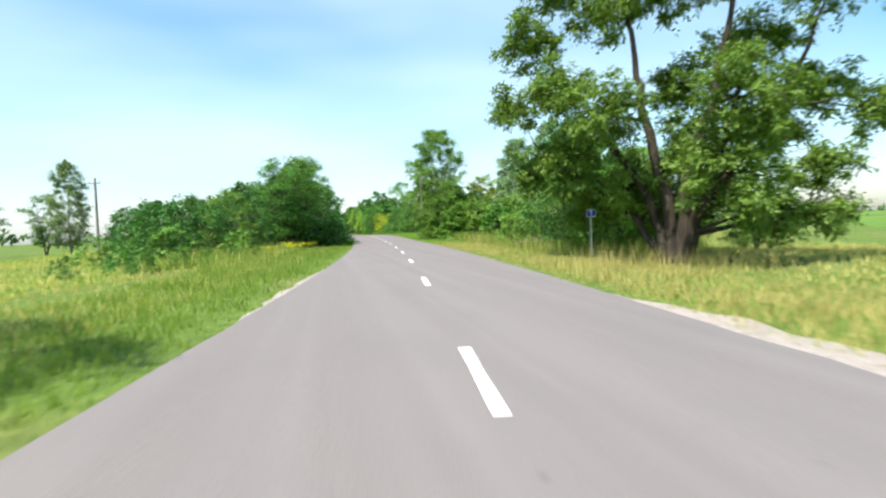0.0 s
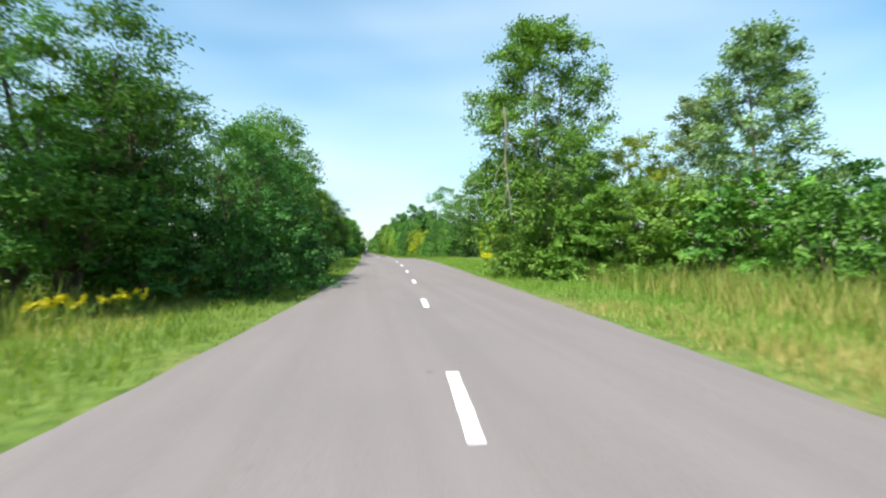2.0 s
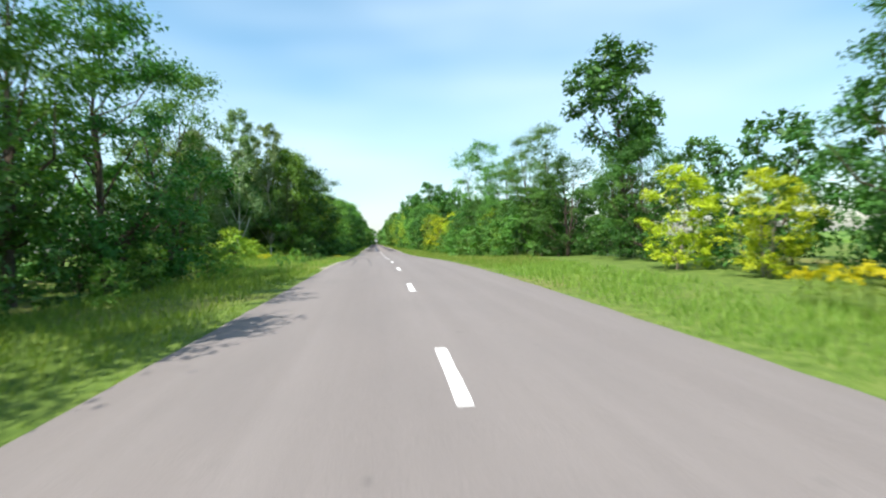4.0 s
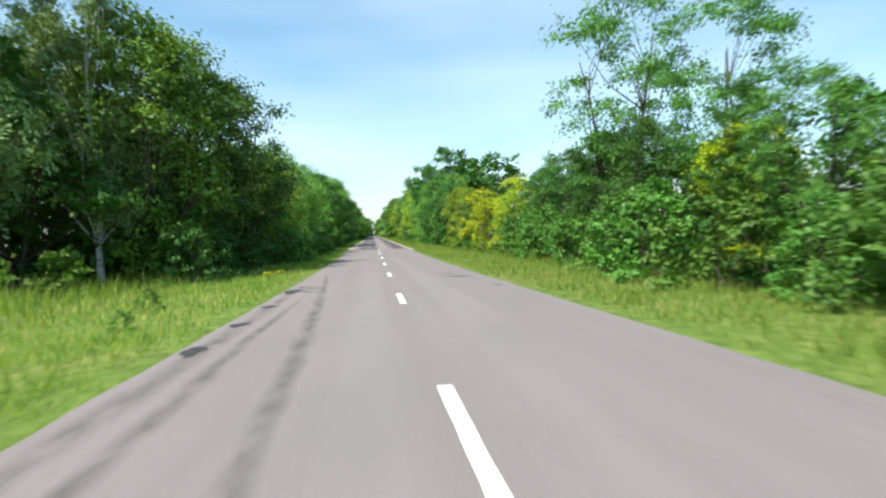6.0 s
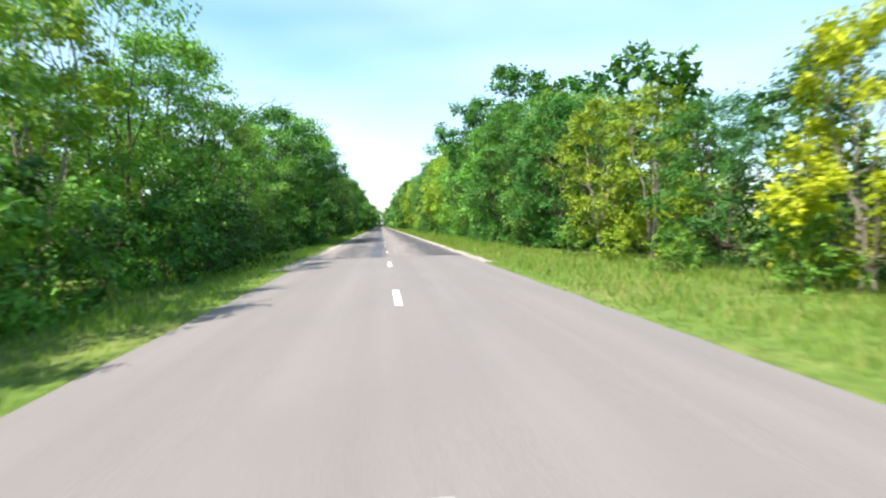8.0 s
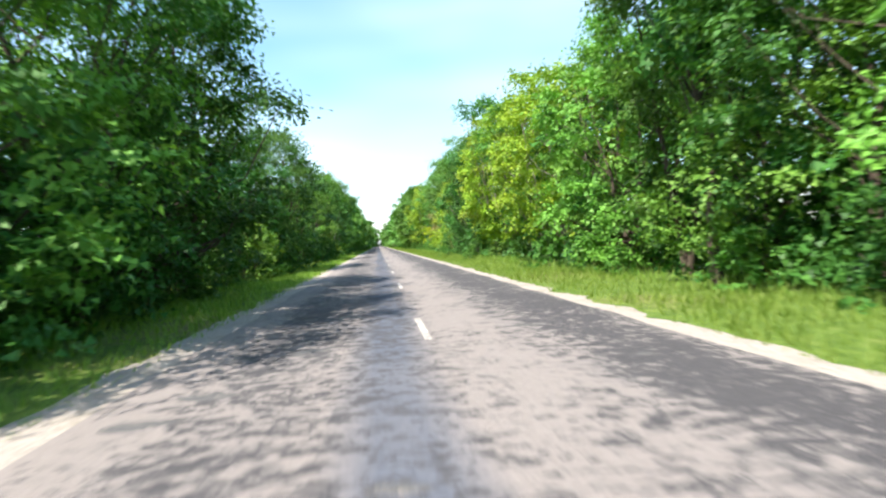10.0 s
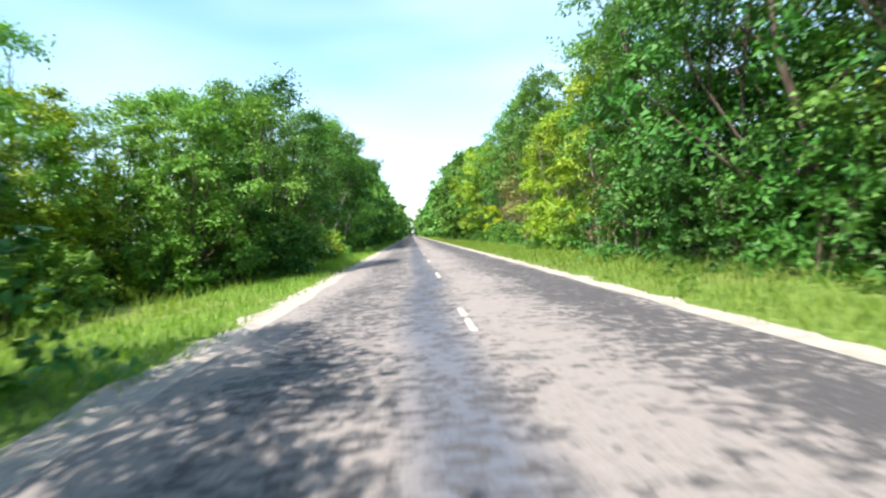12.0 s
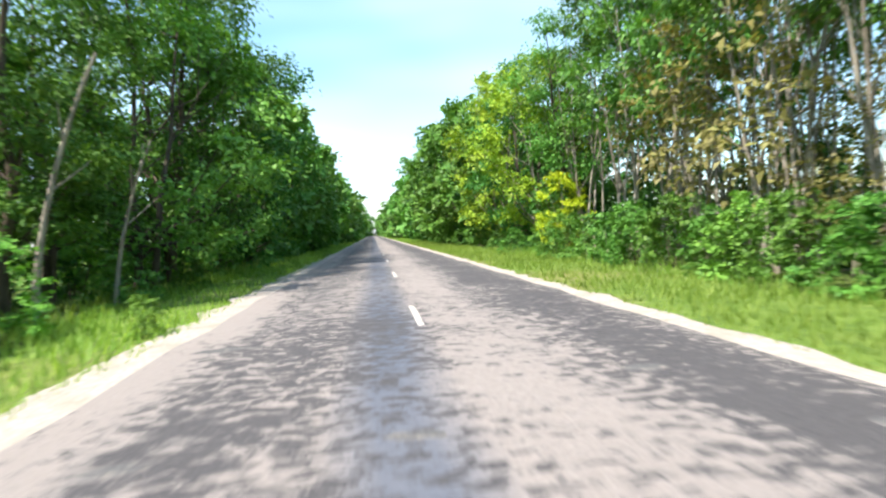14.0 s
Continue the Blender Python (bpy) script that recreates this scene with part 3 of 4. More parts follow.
strip("shoulder", -20, 9.5, 2.8, 3.5, 0.5, GRAVEL, -0.024, "pale sandy gravel edge of the road", "shoulder", ragged=0.3, cols=4, seed=23, thick=0.012, taper=4.0)

# centre line: dashes 2 m long every 8 m
for k in range(-4, 60):
    s = 10.89 + 8 * k
    old = s > JOIN
    strip("lane_dash", s, s + 2.0, -0.045 if old else -0.06, 0.045 if old else 0.06, 0.25, PAINT_OLD if old else PAINT, 0.010 if old else 0.004, "", "", parent=road_b if old else road_a, crown=0.035, cols=2, ragged=0.012, seed=k)


# ---- trees ----
def along(s0, s1, step, kinds, lat, height, spread=0.8, wide=1.0, group=""):
    """A loose row of plants: kinds is a list to draw from, height a range."""
    s = s0 + step * 0.5 * PICK.random()
    while s < s1:
        grow(PICK.choice(kinds), s, lat + PICK.uniform(-spread, spread), PICK.uniform(*height), wide * PICK.uniform(0.9, 1.15), group)
        s += step * PICK.uniform(0.75, 1.3)


def centre_x(y):
    return float(np.interp(y, CY, CX))


def stand(kind, x, y, height, wide=1.0, **more):
    """The same by place on the plan."""
    s = float(np.interp(y, CY, SS))
    a = radians(heading(s))
    lat = (x - centre_x(y)) * math.cos(a)
    return grow(kind, s + lat * -math.sin(a), lat, height, wide, **more)


def old_willow(x, y, turn):
    """A broad old willow: several stems from one stool, and a crown of separate billowing lobes on bent limbs."""
    rng = np.random.default_rng(11)
    holder = tagged(new("willow_tree"), "big old willow tree with dark forked trunks and billowing crown", "tree")
    holder.matrix_basis = pose(x, y, ground_z(x, y) - 0.05, 0, 0, turn)
    # lobes: across, away, up, radius
    lobes = [(-4.7, 0.4, 8.2, 1.4), (-5.2, 0.0, 5.8, 1.05), (-3.5, -0.6, 6.3, 1.55), (-1.9, 0.4, 8.9, 1.6), (-3.5, 0.6, 3.9, 1.7), (-2.0, -1.5, 5.0, 1.6),
             (-1.3, 0.8, 2.9, 1.7), (1.7, -2.2, 5.0, 1.9), (1.5, -1.7, 3.0, 1.8), (4.5, 0.0, 8.5, 1.6), (2.6, 1.6, 7.4, 1.6), (4.3, 1.6, 5.8, 1.4),
             (5.5, 0.4, 4.7, 1.1), (4.2, 0.2, 3.0, 1.1), (4.2, -0.3, 1.6, 0.85), (2.7, -0.8, 1.6, 1.1), (0.4, 1.5, 9.8, 1.7), (2.4, 0.4, 10.4, 1.8),
             (-3.6, 0.6, 10.2, 1.6), (-0.6, -0.4, 11.3, 1.6), (0.3, 1.8, 6.4, 1.5), (-4.9, 0.8, 3.4, 0.7), (-3.0, 1.8, 2.2, 1.3), (3.0, 2.0, 4.4, 1.4), (0.4, 0.9, 4.2, 1.4), (-0.4, 2.2, 2.2, 1.5), (1.4, 1.6, 2.4, 1.4)]
    limbs = []
    for k, (ends, r) in enumerate((([(-0.25, 0, -0.2), (-0.5, 0.1, 1.6), (-1.4, 0.0, 3.6), (-2.8, -0.2, 5.6), (-4.2, 0.0, 7.6)], 0.20),
                                   ([(-0.1, 0.1, -0.2), (-0.25, 0.2, 2.4), (-0.9, 0.3, 5.2), (-1.2, 0.3, 7.0), (-1.5, 0.2, 10.6)], 0.24),
                                   ([(0.15, 0.0, -0.2), (0.4, 0.2, 2.4), (1.2, 0.4, 5.4), (1.7, 0.5, 7.6), (2.2, 0.4, 10.2)], 0.24),
                                   ([(0.3, -0.1, -0.2), (0.7, 0.0, 1.4), (1.9, 0.2, 3.4), (3.4, 0.3, 5.6), (4.4, 0.2, 8.0)], 0.19),
                                   ([(-0.3, 0.2, -0.2), (-1.0, 0.5, 1.4), (-2.4, 0.9, 2.6), (-3.6, 0.8, 3.6), (-4.8, 0.6, 4.6)], 0.14),
                                   ([(0.2, -0.3, -0.2), (0.5, -0.8, 1.6), (1.0, -1.4, 2.8), (1.5, -1.9, 4.4), (1.8, -2.1, 5.6)], 0.15))):
        pts = np.array(ends, float)
        fine = np.stack([np.interp(np.linspace(0, 4, 17), range(5), pts[:, q]) for q in range(3)], 1)
        fine[1:] += rng.normal(size=(16, 3)) * 0.07
        rad = [r * (1.3 if q == 0 else 1.0) * (1 - 0.8 * q / 16) for q in range(17)]
        part("trunk", mesh_of("willow_trunk", *tube(fine, rad, 8), BARK_DARK, True), holder, "dark ridged bent trunk")
        limbs.append((fine, rad))
    centres, radii = [], []
    for a, b, c, r in lobes:
        lobe, bag = np.array([a, b, c]), Bag()
        best = min(((np.linalg.norm(p - lobe) + (0.6 * max(0.0, p[2] - c + 0.8)), p, rad[q]) for p_, rad in limbs for q, p in enumerate(p_)), key=lambda e: e[0])
        bag.put(tube([best[1], (best[1] + lobe) / 2 + np.array([0, 0, 0.15 * r]), lobe], [best[2] * 0.6, best[2] * 0.35, 0.02], 5))
        for _ in range(int(17 * r * r) + 8):
            u = rng.normal(size=3)
            u /= np.linalg.norm(u)
            q = lobe + u * r * rng.uniform(0.3, 0.95) * np.array([1, 0.95, 0.85])
            if q[2] < 0.7:
                continue
            centres.append(q)
            radii.append(rng.uniform(0.35, 0.62))
            if len(centres) % 3 == 0:
                bag.put(tube([lobe, q], [0.022, 0.006], 4))
        part("branch", mesh_of("willow_branch", bag.v, bag.f, BARK_DARK, True), holder)
    v, f = leaf_cards(rng, centres, radii, 0.85, 115, 0.15, 0.07, 0.55, middle=np.array([0, 0, 4.5]))
    part("crown", mesh_of("willow_leaves", v, f, LEAF_OSIER), holder)


# first stretch: open fields, willow and poplars to the right, bushes and robinias to the left
old_willow(5.1, 16.8, -33)
for x, y, h in ((8.4, 22.2, 4.4), (10.8, 24.5, 4.8), (12.8, 22.0, 4.4), (9.5, 26.0, 5.2)):
    stand("maple", x, y, h, 1.2)
for x, y, h, w in ((4.6, 21.8, 3.4, 1.1), (6.6, 23.5, 4.0, 1.2), (9.1, 30.0, 6.2, 1.1)):
    stand("maple", x, y, h, w)
stand("dark", 6.4, 27.4, 6.9, 1.05)
stand("dark", 7.8, 27.0, 6.0, 1.0)
stand("maple", 6.8, 33.2, 4.6, 1.25)
stand("maple", 9.4, 37.5, 3.6, 1.2)
stand("shrub", 6.6, 37.0, 2.2, 1.3)
stand("poplar", 9.8, 38.2, 8.6, 0.95)
stand("poplar", 11.3, 50.0, 8.8, 1.3)
stand("poplar", 14.1, 58.0, 8.4, 1.2)
stand("poplar", 14.8, 43.5, 8.8, 1.2)
stand("aspen", 4.7, 54.2, 10.4, 1.08)
stand("maple", 5.9, 51.8, 3.6, 1.2)
for x, y, h in ((5.2, 51.6, 2.2), (4.4, 53.0, 2.0), (7.2, 49.8, 3.0), (8.8, 49.2, 3.2), (10.4, 48.4, 3.4)):
    stand("shrub", x, y, h, 1.15)
stand("maple", 6.6, 56.0, 4.6, 1.0)
stand("maple", 4.8, 57.4, 4.4, 1.0)
stand("maple", 5.6, 52.8, 5.4, 1.0)
stand("lime", 6.0, 58.6, 5.6, 0.9)
stand("maple", 7.0, 59.5, 5.0, 1.1)
stand("maple", 7.6, 51.0, 3.6, 1.2)
stand("lime", 9.6, 55.5, 6.0, 1.1)
for x, y, h in ((9.5, 45.0, 2.6), (8.8, 48.0, 2.8), (11.5, 47.5, 3.0), (8.2, 50.5, 2.4), (12.0, 41.5, 2.8)):
    stand("darkshrub", x, y, h, 1.2)
stand("robinia", -8.9, 44.8, 6.9, 1.3, variant=0)
stand("robinia", -9.6, 43.8, 6.4, 0.95, variant=1)
stand("robinia", -8.2, 46.4, 5.8, 1.15, variant=2)
for x, y, h in ((-14.6, 32.5, 3.2), (-16.2, 34.5, 3.2), (-15.4, 30.4, 2.5), (-17.8, 37.5, 3.0), (-9.6, 46.2, 2.6), (-11.5, 44.0, 2.6), (-13.4, 42.6, 2.8), (-15.4, 44.6, 2.8), (-17.4, 47.6, 3.0), (-12.4, 39.0, 2.4), (-20.0, 52.6, 3.0), (-22.6, 55.0, 3.0)):
    stand("thicket", x, y, h, 1.1)
for x, y, h in ((-9.6, 48.8, 6.0), (-9.4, 51.8, 6.2)):
    stand("dark", x, y, h, 1.05)
stand("robinia", -10.2, 47.5, 5.2, 1.1, variant=1)
for x, y, h, k in ((-12.6, 33.5, 3.0, "dark"), (-12.0, 36.5, 3.9, "maple"), (-11.2, 40.0, 4.2, "dark"), (-14.2, 38.0, 3.8, "dark"), (-15.5, 42.0, 3.8, "robinia"),
                   (-13.5, 46.0, 4.4, "dark"), (-18.5, 46.0, 3.9, "dark"), (-21.0, 50.0, 3.6, "robinia"), (-16.5, 52.0, 4.4, "robinia"), (-24.5, 58.0, 3.9, "dark")):
    stand(k, x, y, h, 1.15)
for x, y, h in ((-10.5, 30.5, 1.5), (-13.8, 30.0, 1.8), (-16.5, 36.0, 1.9), (-18.2, 33.0, 1.5)):
    stand("shrub", x, y, h, 1.3)
# the nearest, shaded robinias stand as dark-leaved elms: their shade is put into leaf colour
for y, h, k in ((48.0, 5.3, "dark"), (50.6, 5.3, "dark"), (53.6, 5.2, "dark"), (56.4, 5.0, "dark"), (60.5, 6.6, "robinia"), (64.0, 8.2, "robinia"),
                (68.0, 9.4, "maple"), (72.5, 10.0, "robinia"), (77.0, 10.2, "robinia"), (82.0, 8.8, "dark"), (87.0, 8.2, "robinia")):
    stand(k, centre_x(y) - (5.5 if 49 < y < 57 else 8.3 if y < 76 else 9.0) + PICK.uniform(-0.3, 0.3), y, h, 1.0)
along(46, 57, 1.5, ["thicket"], -4.6, (2.0, 2.9), 0.3)
along(46, 58, 2.6, ["thicket"], -7.0, (2.6, 3.6), 0.5)
along(58, 92, 3.0, ["thicket"], -9.0, (2.2, 3.2), 0.5)
along(54, 94, 5.5, ["back"], -13.4, (5.0, 6.0), 1.0)
along(60, 92, 4.0, ["shrub"], -6.9, (0.9, 1.7), 0.4)
stand("poplar", -28.5, 56.0, 8.0, 1.1)
stand("robinia", -35.5, 57.0, 5.0, 1.1)
stand("robinia", -31.5, 58.5, 5.6, 1.0)
for x, y, h, k in ((7.8, 64.0, 5.0, "lime"), (9.0, 68.0, 4.6, "maple"), (10.5, 73.0, 6.2, "dark"), (10.7, 88.0, 9.6, "oak"), (8.2, 79.0, 3.0, "yellow"),
                   (9.5, 84.0, 4.6, "dark"), (10.5, 88.0, 5.0, "robinia"), (9.5, 92.5, 5.2, "dark"), (8.8, 76.0, 2.6, "yellow")):
    stand(k, x, y, h, 1.1)
along(62, 96, 5.0, ["back"], 14.5, (4.6, 6.0), 1.2)
along(66, 96, 3.0, ["thicket"], 10.8, (1.8, 3.0), 0.8)

for x, y, h in ((-18.0, 42.0, 3.6), (-17.5, 50.0, 4.2), (-19.5, 48.0, 3.8), (-15.0, 56.0, 4.8), (-13.0, 61.0, 5.4), (-17.0, 60.0, 4.8), (14.5, 47.0, 4.0), (17.0, 52.0, 4.4)):
    stand("back", x, y, h, 1.2)
# a few trees behind the start, whose shade falls on the verge
for x, y, h in ((-12.0, 4.6, 6.0), (-13.8, 6.8, 6.4), (-15.5, 3.0, 6.6)):
    stand("robinia", x, y, h)

# second stretch: wood on both sides
stand("birch", -13.0, 116.0, 13.5)
stand("birch", -10.8, 119.5, 13.0)
for x, y, h, k in ((-15.8, 113.0, 11.0, "poplar"), (-18.0, 110.0, 9.6, "lump"), (-16.6, 116.0, 10.8, "poplar"), (-8.0, 128.2, 9.6, "dark"), (-10.4, 133.6, 7.4, "lump"), (-14.5, 120.0, 7.4, "dark"), (-12.4, 123.5, 8.6, "lump"), (-17.5, 117.0, 8.0, "dark"), (-20.0, 106.0, 6.5, "maple"), (-14.2, 108.5, 4.0, "dark")):
    stand(k, x, y, h, 1.1)
stand("poplar", -13.5, 122.0, 11.0)
for y, x, h, k in ((98, -9.0, 1.8, "limeshrub"), (101, -10.0, 2.2, "limeshrub"), (104, -9.4, 1.6, "limeshrub"), (95, -11.5, 1.8, "limeshrub"), (107, -13.2, 1.4, "limeshrub"), (99, -14.0, 3.4, "dark"), (104, -15.5, 3.6, "dark")):
    stand(k, x, y, h, 1.2)
for k, y in enumerate(np.arange(121.0, 131.0, 2.6)):
    stand(("lump", "dark")[k % 2], -9.6 + PICK.uniform(-0.3, 0.3), float(y), PICK.uniform(10.4, 11.6), 1.0)
along(118, 131, 1.9, ["thicket", "darkshrub", "thicket"], -7.4, (1.6, 2.9), 0.4)
along(120, 131, 2.4, ["thicket"], -11.2, (3.0, 4.2), 0.5)
along(106, 119, 2.6, ["shrub", "limeshrub", "shrub"], -10.5, (1.1, 1.8), 0.6)
for k, y in enumerate(np.arange(130.5, 153.0, 3.3)):
    stand(("maple", "lime", "maple")[k % 3], -7.6 + PICK.uniform(-0.4, 0.4), float(y), (6.4 if y < 136 else 7.9) * PICK.uniform(0.88, 1.08), 0.95)
along(131, 153, 2.0, ["thicket", "shrub", "thicket"], -5.7, (1.8, 2.8), 0.3)
along(118, 130, 5.0, ["back"], -13.5, (8.0, 9.0), 1.0)
along(130, 158, 5.0, ["back"], -12.8, (6.0, 7.0), 0.8)
along(95, 128, 3.3, ["dark", "robinia", "dark"], 9.0, (4.0, 5.1), 0.6)
for y, x, h in ((97.5, 9.4, 8.0), (104.0, 11.0, 7.2), (113.0, 10.6, 8.6), (118.6, 9.6, 10.8), (121.0, 10.6, 5.6), (125.5, 9.4, 5.0)):
    stand("robinia", x, y, h, 0.9)
along(94, 132, 4.2, ["back"], 13.2, (4.0, 5.2), 0.8)
along(95, 128, 2.4, ["darkshrub", "shrub", "darkshrub"], 7.2, (1.7, 2.6), 0.4)
along(94, 130, 2.4, ["thicket"], 9.4, (2.6, 3.6), 0.6)
for y, x, h, k in ((110.5, 9.4, 4.0, "yellow"), (129.5, 9.6, 3.8, "lime"), (132.0, 8.4, 3.8, "lime"), (134.5, 9.6, 5.0, "yellow"), (137.0, 8.0, 3.8, "yellow"), (139.2, 7.8, 4.6, "yellow"),
                   (141.5, 9.5, 5.0, "dark"), (144.5, 8.6, 4.4, "dark"), (148.0, 8.4, 5.4, "lime"), (151.0, 8.0, 5.6, "lime"), (154.5, 8.4, 6.4, "dark"), (132.5, 13.0, 6.0, "poplar"), (138.0, 12.6, 6.0, "poplar")):
    stand(k, x, y, h, 1.0)
along(128, 158, 5.0, ["back"], 14.0, (5.0, 6.2), 1.2)
stand("oak", 10.0, 173.0, 12.6, 1.1)
stand("oak", 6.9, 176.0, 10.6, 0.9)
along(128, 156, 2.4, ["thicket", "limeshrub", "thicket"], 9.9, (2.0, 3.0), 0.4)
along(128, 150, 3.2, ["shrub", "limeshrub"], 6.6, (0.8, 1.5), 0.4)

# third stretch: close rows along the broken road
HEIGHT_L = [(150, 8.6), (161, 7.4), (170, 8.8), (176, 9.8), (196, 9.6), (198, 7.0), (218, 7.4), (224, 9.4), (234, 11.2), (330, 12.0)]
HEIGHT_R = [(156, 7.0), (176, 8.6), (184, 10.4), (198, 11.0), (206, 11.2), (224, 11.4), (246, 11.6), (330, 12.4)]


def tall_at(table, y):
    return float(np.interp(y, [a for a, _ in table], [b for _, b in table]))


def row_of(y0, y1, step, x, table, kinds):
    y = y0
    while y < y1:
        stand(PICK.choice(kinds), x + PICK.uniform(-0.5, 0.5), y, tall_at(table, y) * PICK.uniform(0.78, 1.1), PICK.uniform(0.85, 1.05))
        y += step * PICK.uniform(0.8, 1.2)


row_of(153, 172, 3.2, -7.4, HEIGHT_L, ["dark", "maple", "robinia", "maple"])
row_of(173, 179, 2.6, -6.5, HEIGHT_L, ["dark", "robinia", "maple"])
for y, x, h, k in ((179.6, -6.3, 9.4, "dark"), (182.0, -6.4, 9.2, "robinia"), (183.8, -7.0, 8.6, "robinia")):
    stand(k, x, y, h, 1.08)
row_of(188, 199, 3.0, -11.6, [(188, 7.6), (199, 7.8)], ["maple", "robinia"])
for y, x, h, k in ((190.8, -9.6, 6.4, "robinia"), (193.8, -7.2, 7.2, "dark"), (195.8, -6.4, 7.8, "robinia"), (198.0, -6.1, 8.2, "dark"), (200.2, -6.5, 8.1, "robinia")):
    stand(k, x, y, h, 1.0)
row_of(206.5, 215, 2.7, -13.0, [(206, 8.0), (215, 8.4)], ["maple"])
for y, x, h, k in ((206.2, -10.4, 4.6, "maple"), (208.0, -10.8, 5.4, "lime"), (209.8, -10.3, 5.0, "maple"), (211.8, -10.4, 5.7, "lime"), (213.6, -9.6, 5.4, "maple")):
    stand(k, x, y, h, 1.15)
for y, x, h, k in ((214.8, -7.6, 6.2, "maple"), (217.0, -6.6, 6.8, "maple"), (219.4, -5.9, 7.6, "dark"), (221.8, -6.2, 7.6, "robinia"), (217.6, -9.6, 7.0, "maple"), (221.0, -9.6, 7.4, "maple"), (225.0, -9.0, 8.6, "dark")):
    stand(k, x, y, h, 1.0)
row_of(228, 238, 3.2, -10.4, [(228, 8.4), (238, 9.4)], ["robinia", "maple"])
row_of(240, 262, 3.2, -7.9, HEIGHT_L, ["robinia", "dark", "maple", "robinia"])
row_of(262, 300, 3.6, -7.8, HEIGHT_L, ["mid"])
row_of(156, 187, 3.3, 8.2, HEIGHT_R, ["dark", "maple", "robinia", "maple"])
for y, x, h, k in ((189.0, 8.0, 8.6, "lime"), (192.0, 7.8, 9.2, "lime"), (195.6, 8.4, 9.4, "robinia"), (199.2, 7.9, 9.4, "lime"), (202.4, 7.7, 9.2, "lime")):
    stand(k, x, y, h, 1.0)
row_of(205.5, 216, 3.2, 8.2, HEIGHT_R, ["robinia", "dark", "robinia"])
for y, x, h, k in ((215.6, 8.6, 9.2, "dark"), (218.6, 8.8, 9.4, "robinia"), (221.2, 8.2, 8.6, "lime"), (223.6, 9.2, 9.4, "tall"), (225.6, 9.6, 8.8, "tall"), (227.6, 9.4, 9.0, "tall"), (224.6, 6.9, 2.4, "limeshrub"), (226.6, 6.8, 2.7, "limeshrub"), (222.4, 7.0, 2.2, "shrub")):
    stand(k, x, y, h, 1.0)
row_of(253, 266, 3.5, 8.2, HEIGHT_R, ["robinia", "robinia", "lime", "dark"])
row_of(266, 300, 3.7, 8.2, HEIGHT_R, ["mid"])
# undergrowth that closes both rows down to the grass
along(153, 189, 2.0, ["thicket"], -7.0, (2.2, 3.4), 0.4)
along(214.5, 222.5, 1.7, ["thicket"], -6.4, (2.0, 3.0), 0.3)
along(193.5, 201, 1.8, ["thicket"], -6.4, (2.2, 3.2), 0.3)
along(189, 203, 2.4, ["thicket"], -9.6, (2.4, 3.6), 0.6)
along(204, 216, 2.2, ["limeshrub", "shrub"], -9.4, (2.2, 2.8), 0.4)
along(216, 262, 2.4, ["thicket"], -9.6, (2.4, 3.6), 0.6)
along(156, 237, 2.1, ["thicket"], 8.6, (2.4, 3.8), 0.5)
along(254, 280, 2.6, ["thicket"], 8.4, (2.2, 3.4), 0.5)
along(262, 300, 3.2, ["thicket"], -7.6, (2.2, 3.4), 0.5)
for y, x, h, k in ((229.0, 7.8, 7.2, "lime"), (230.5, 8.8, 8.0, "lime"), (231.5, 8.6, 7.6, "lime"), (234.5, 8.8, 9.6, "tall"), (226.5, 8.2, 5.0, "lime"),
                   (216.0, 6.9, 3.6, "rust"), (219.5, 7.2, 3.2, "rust"), (231.5, 6.9, 3.2, "rust"), (236.0, 8.4, 4.0, "rust"), (238.0, 9.0, 3.6, "rust"), (240.0, 8.8, 7.6, "rust"), (243.0, 9.0, 7.4, "rust"), (251.6, 7.6, 3.4, "yellow")):
    stand(k, x, y, h, 1.0)
row_of(237, 253, 2.5, 9.2, HEIGHT_R, ["tall"])
row_of(238, 252, 4.0, 11.8, HEIGHT_R, ["tall"])
along(238, 257, 6.5, ["back"], 15.5, (3.6, 4.6), 0.8)
along(236, 256, 2.2, ["thicket"], 10.4, (2.4, 3.4), 0.5)
along(235, 255, 1.7, ["darkshrub", "shrub"], 7.3, (1.4, 2.1), 0.4)
along(156, 300, 5.0, ["darkshrub"], 6.6, (0.7, 1.5), 0.4)
along(201, 215, 2.4, ["thicket"], 6.7, (1.8, 2.8), 0.3)
along(154, 188, 4.2, ["darkshrub", "shrub", "darkshrub"], -5.9, (0.9, 1.8), 0.3)
along(236, 300, 4.6, ["darkshrub", "shrub"], -6.1, (0.9, 1.8), 0.4)
along(204, 215, 2.1, ["shrub"], -8.2, (1.2, 1.9), 0.4)
for y, x, h in ((189.2, -6.0, 2.4), (191.0, -6.4, 2.7), (192.8, -6.8, 2.8), (194.6, -7.0, 2.7), (196.4, -7.2, 2.5), (190.0, -8.2, 3.0), (193.6, -8.6, 3.2), (228.6, -6.2, 1.9), (230.6, -6.5, 2.2), (232.6, -6.4, 1.9), (234.8, -6.6, 2.0), (231.6, -8.0, 2.6)):
    stand("shrub", x, y, h, 1.15)
# yellow-green shrubs added before the green ones, their paler leaves standing in for sunlight
for s, lat, h in ((229.8, -5.7, 1.6), (233.6, -5.8, 1.7), (231.8, -5.4, 1.2)):
    grow("limeshrub", s, lat, h, 1.1)
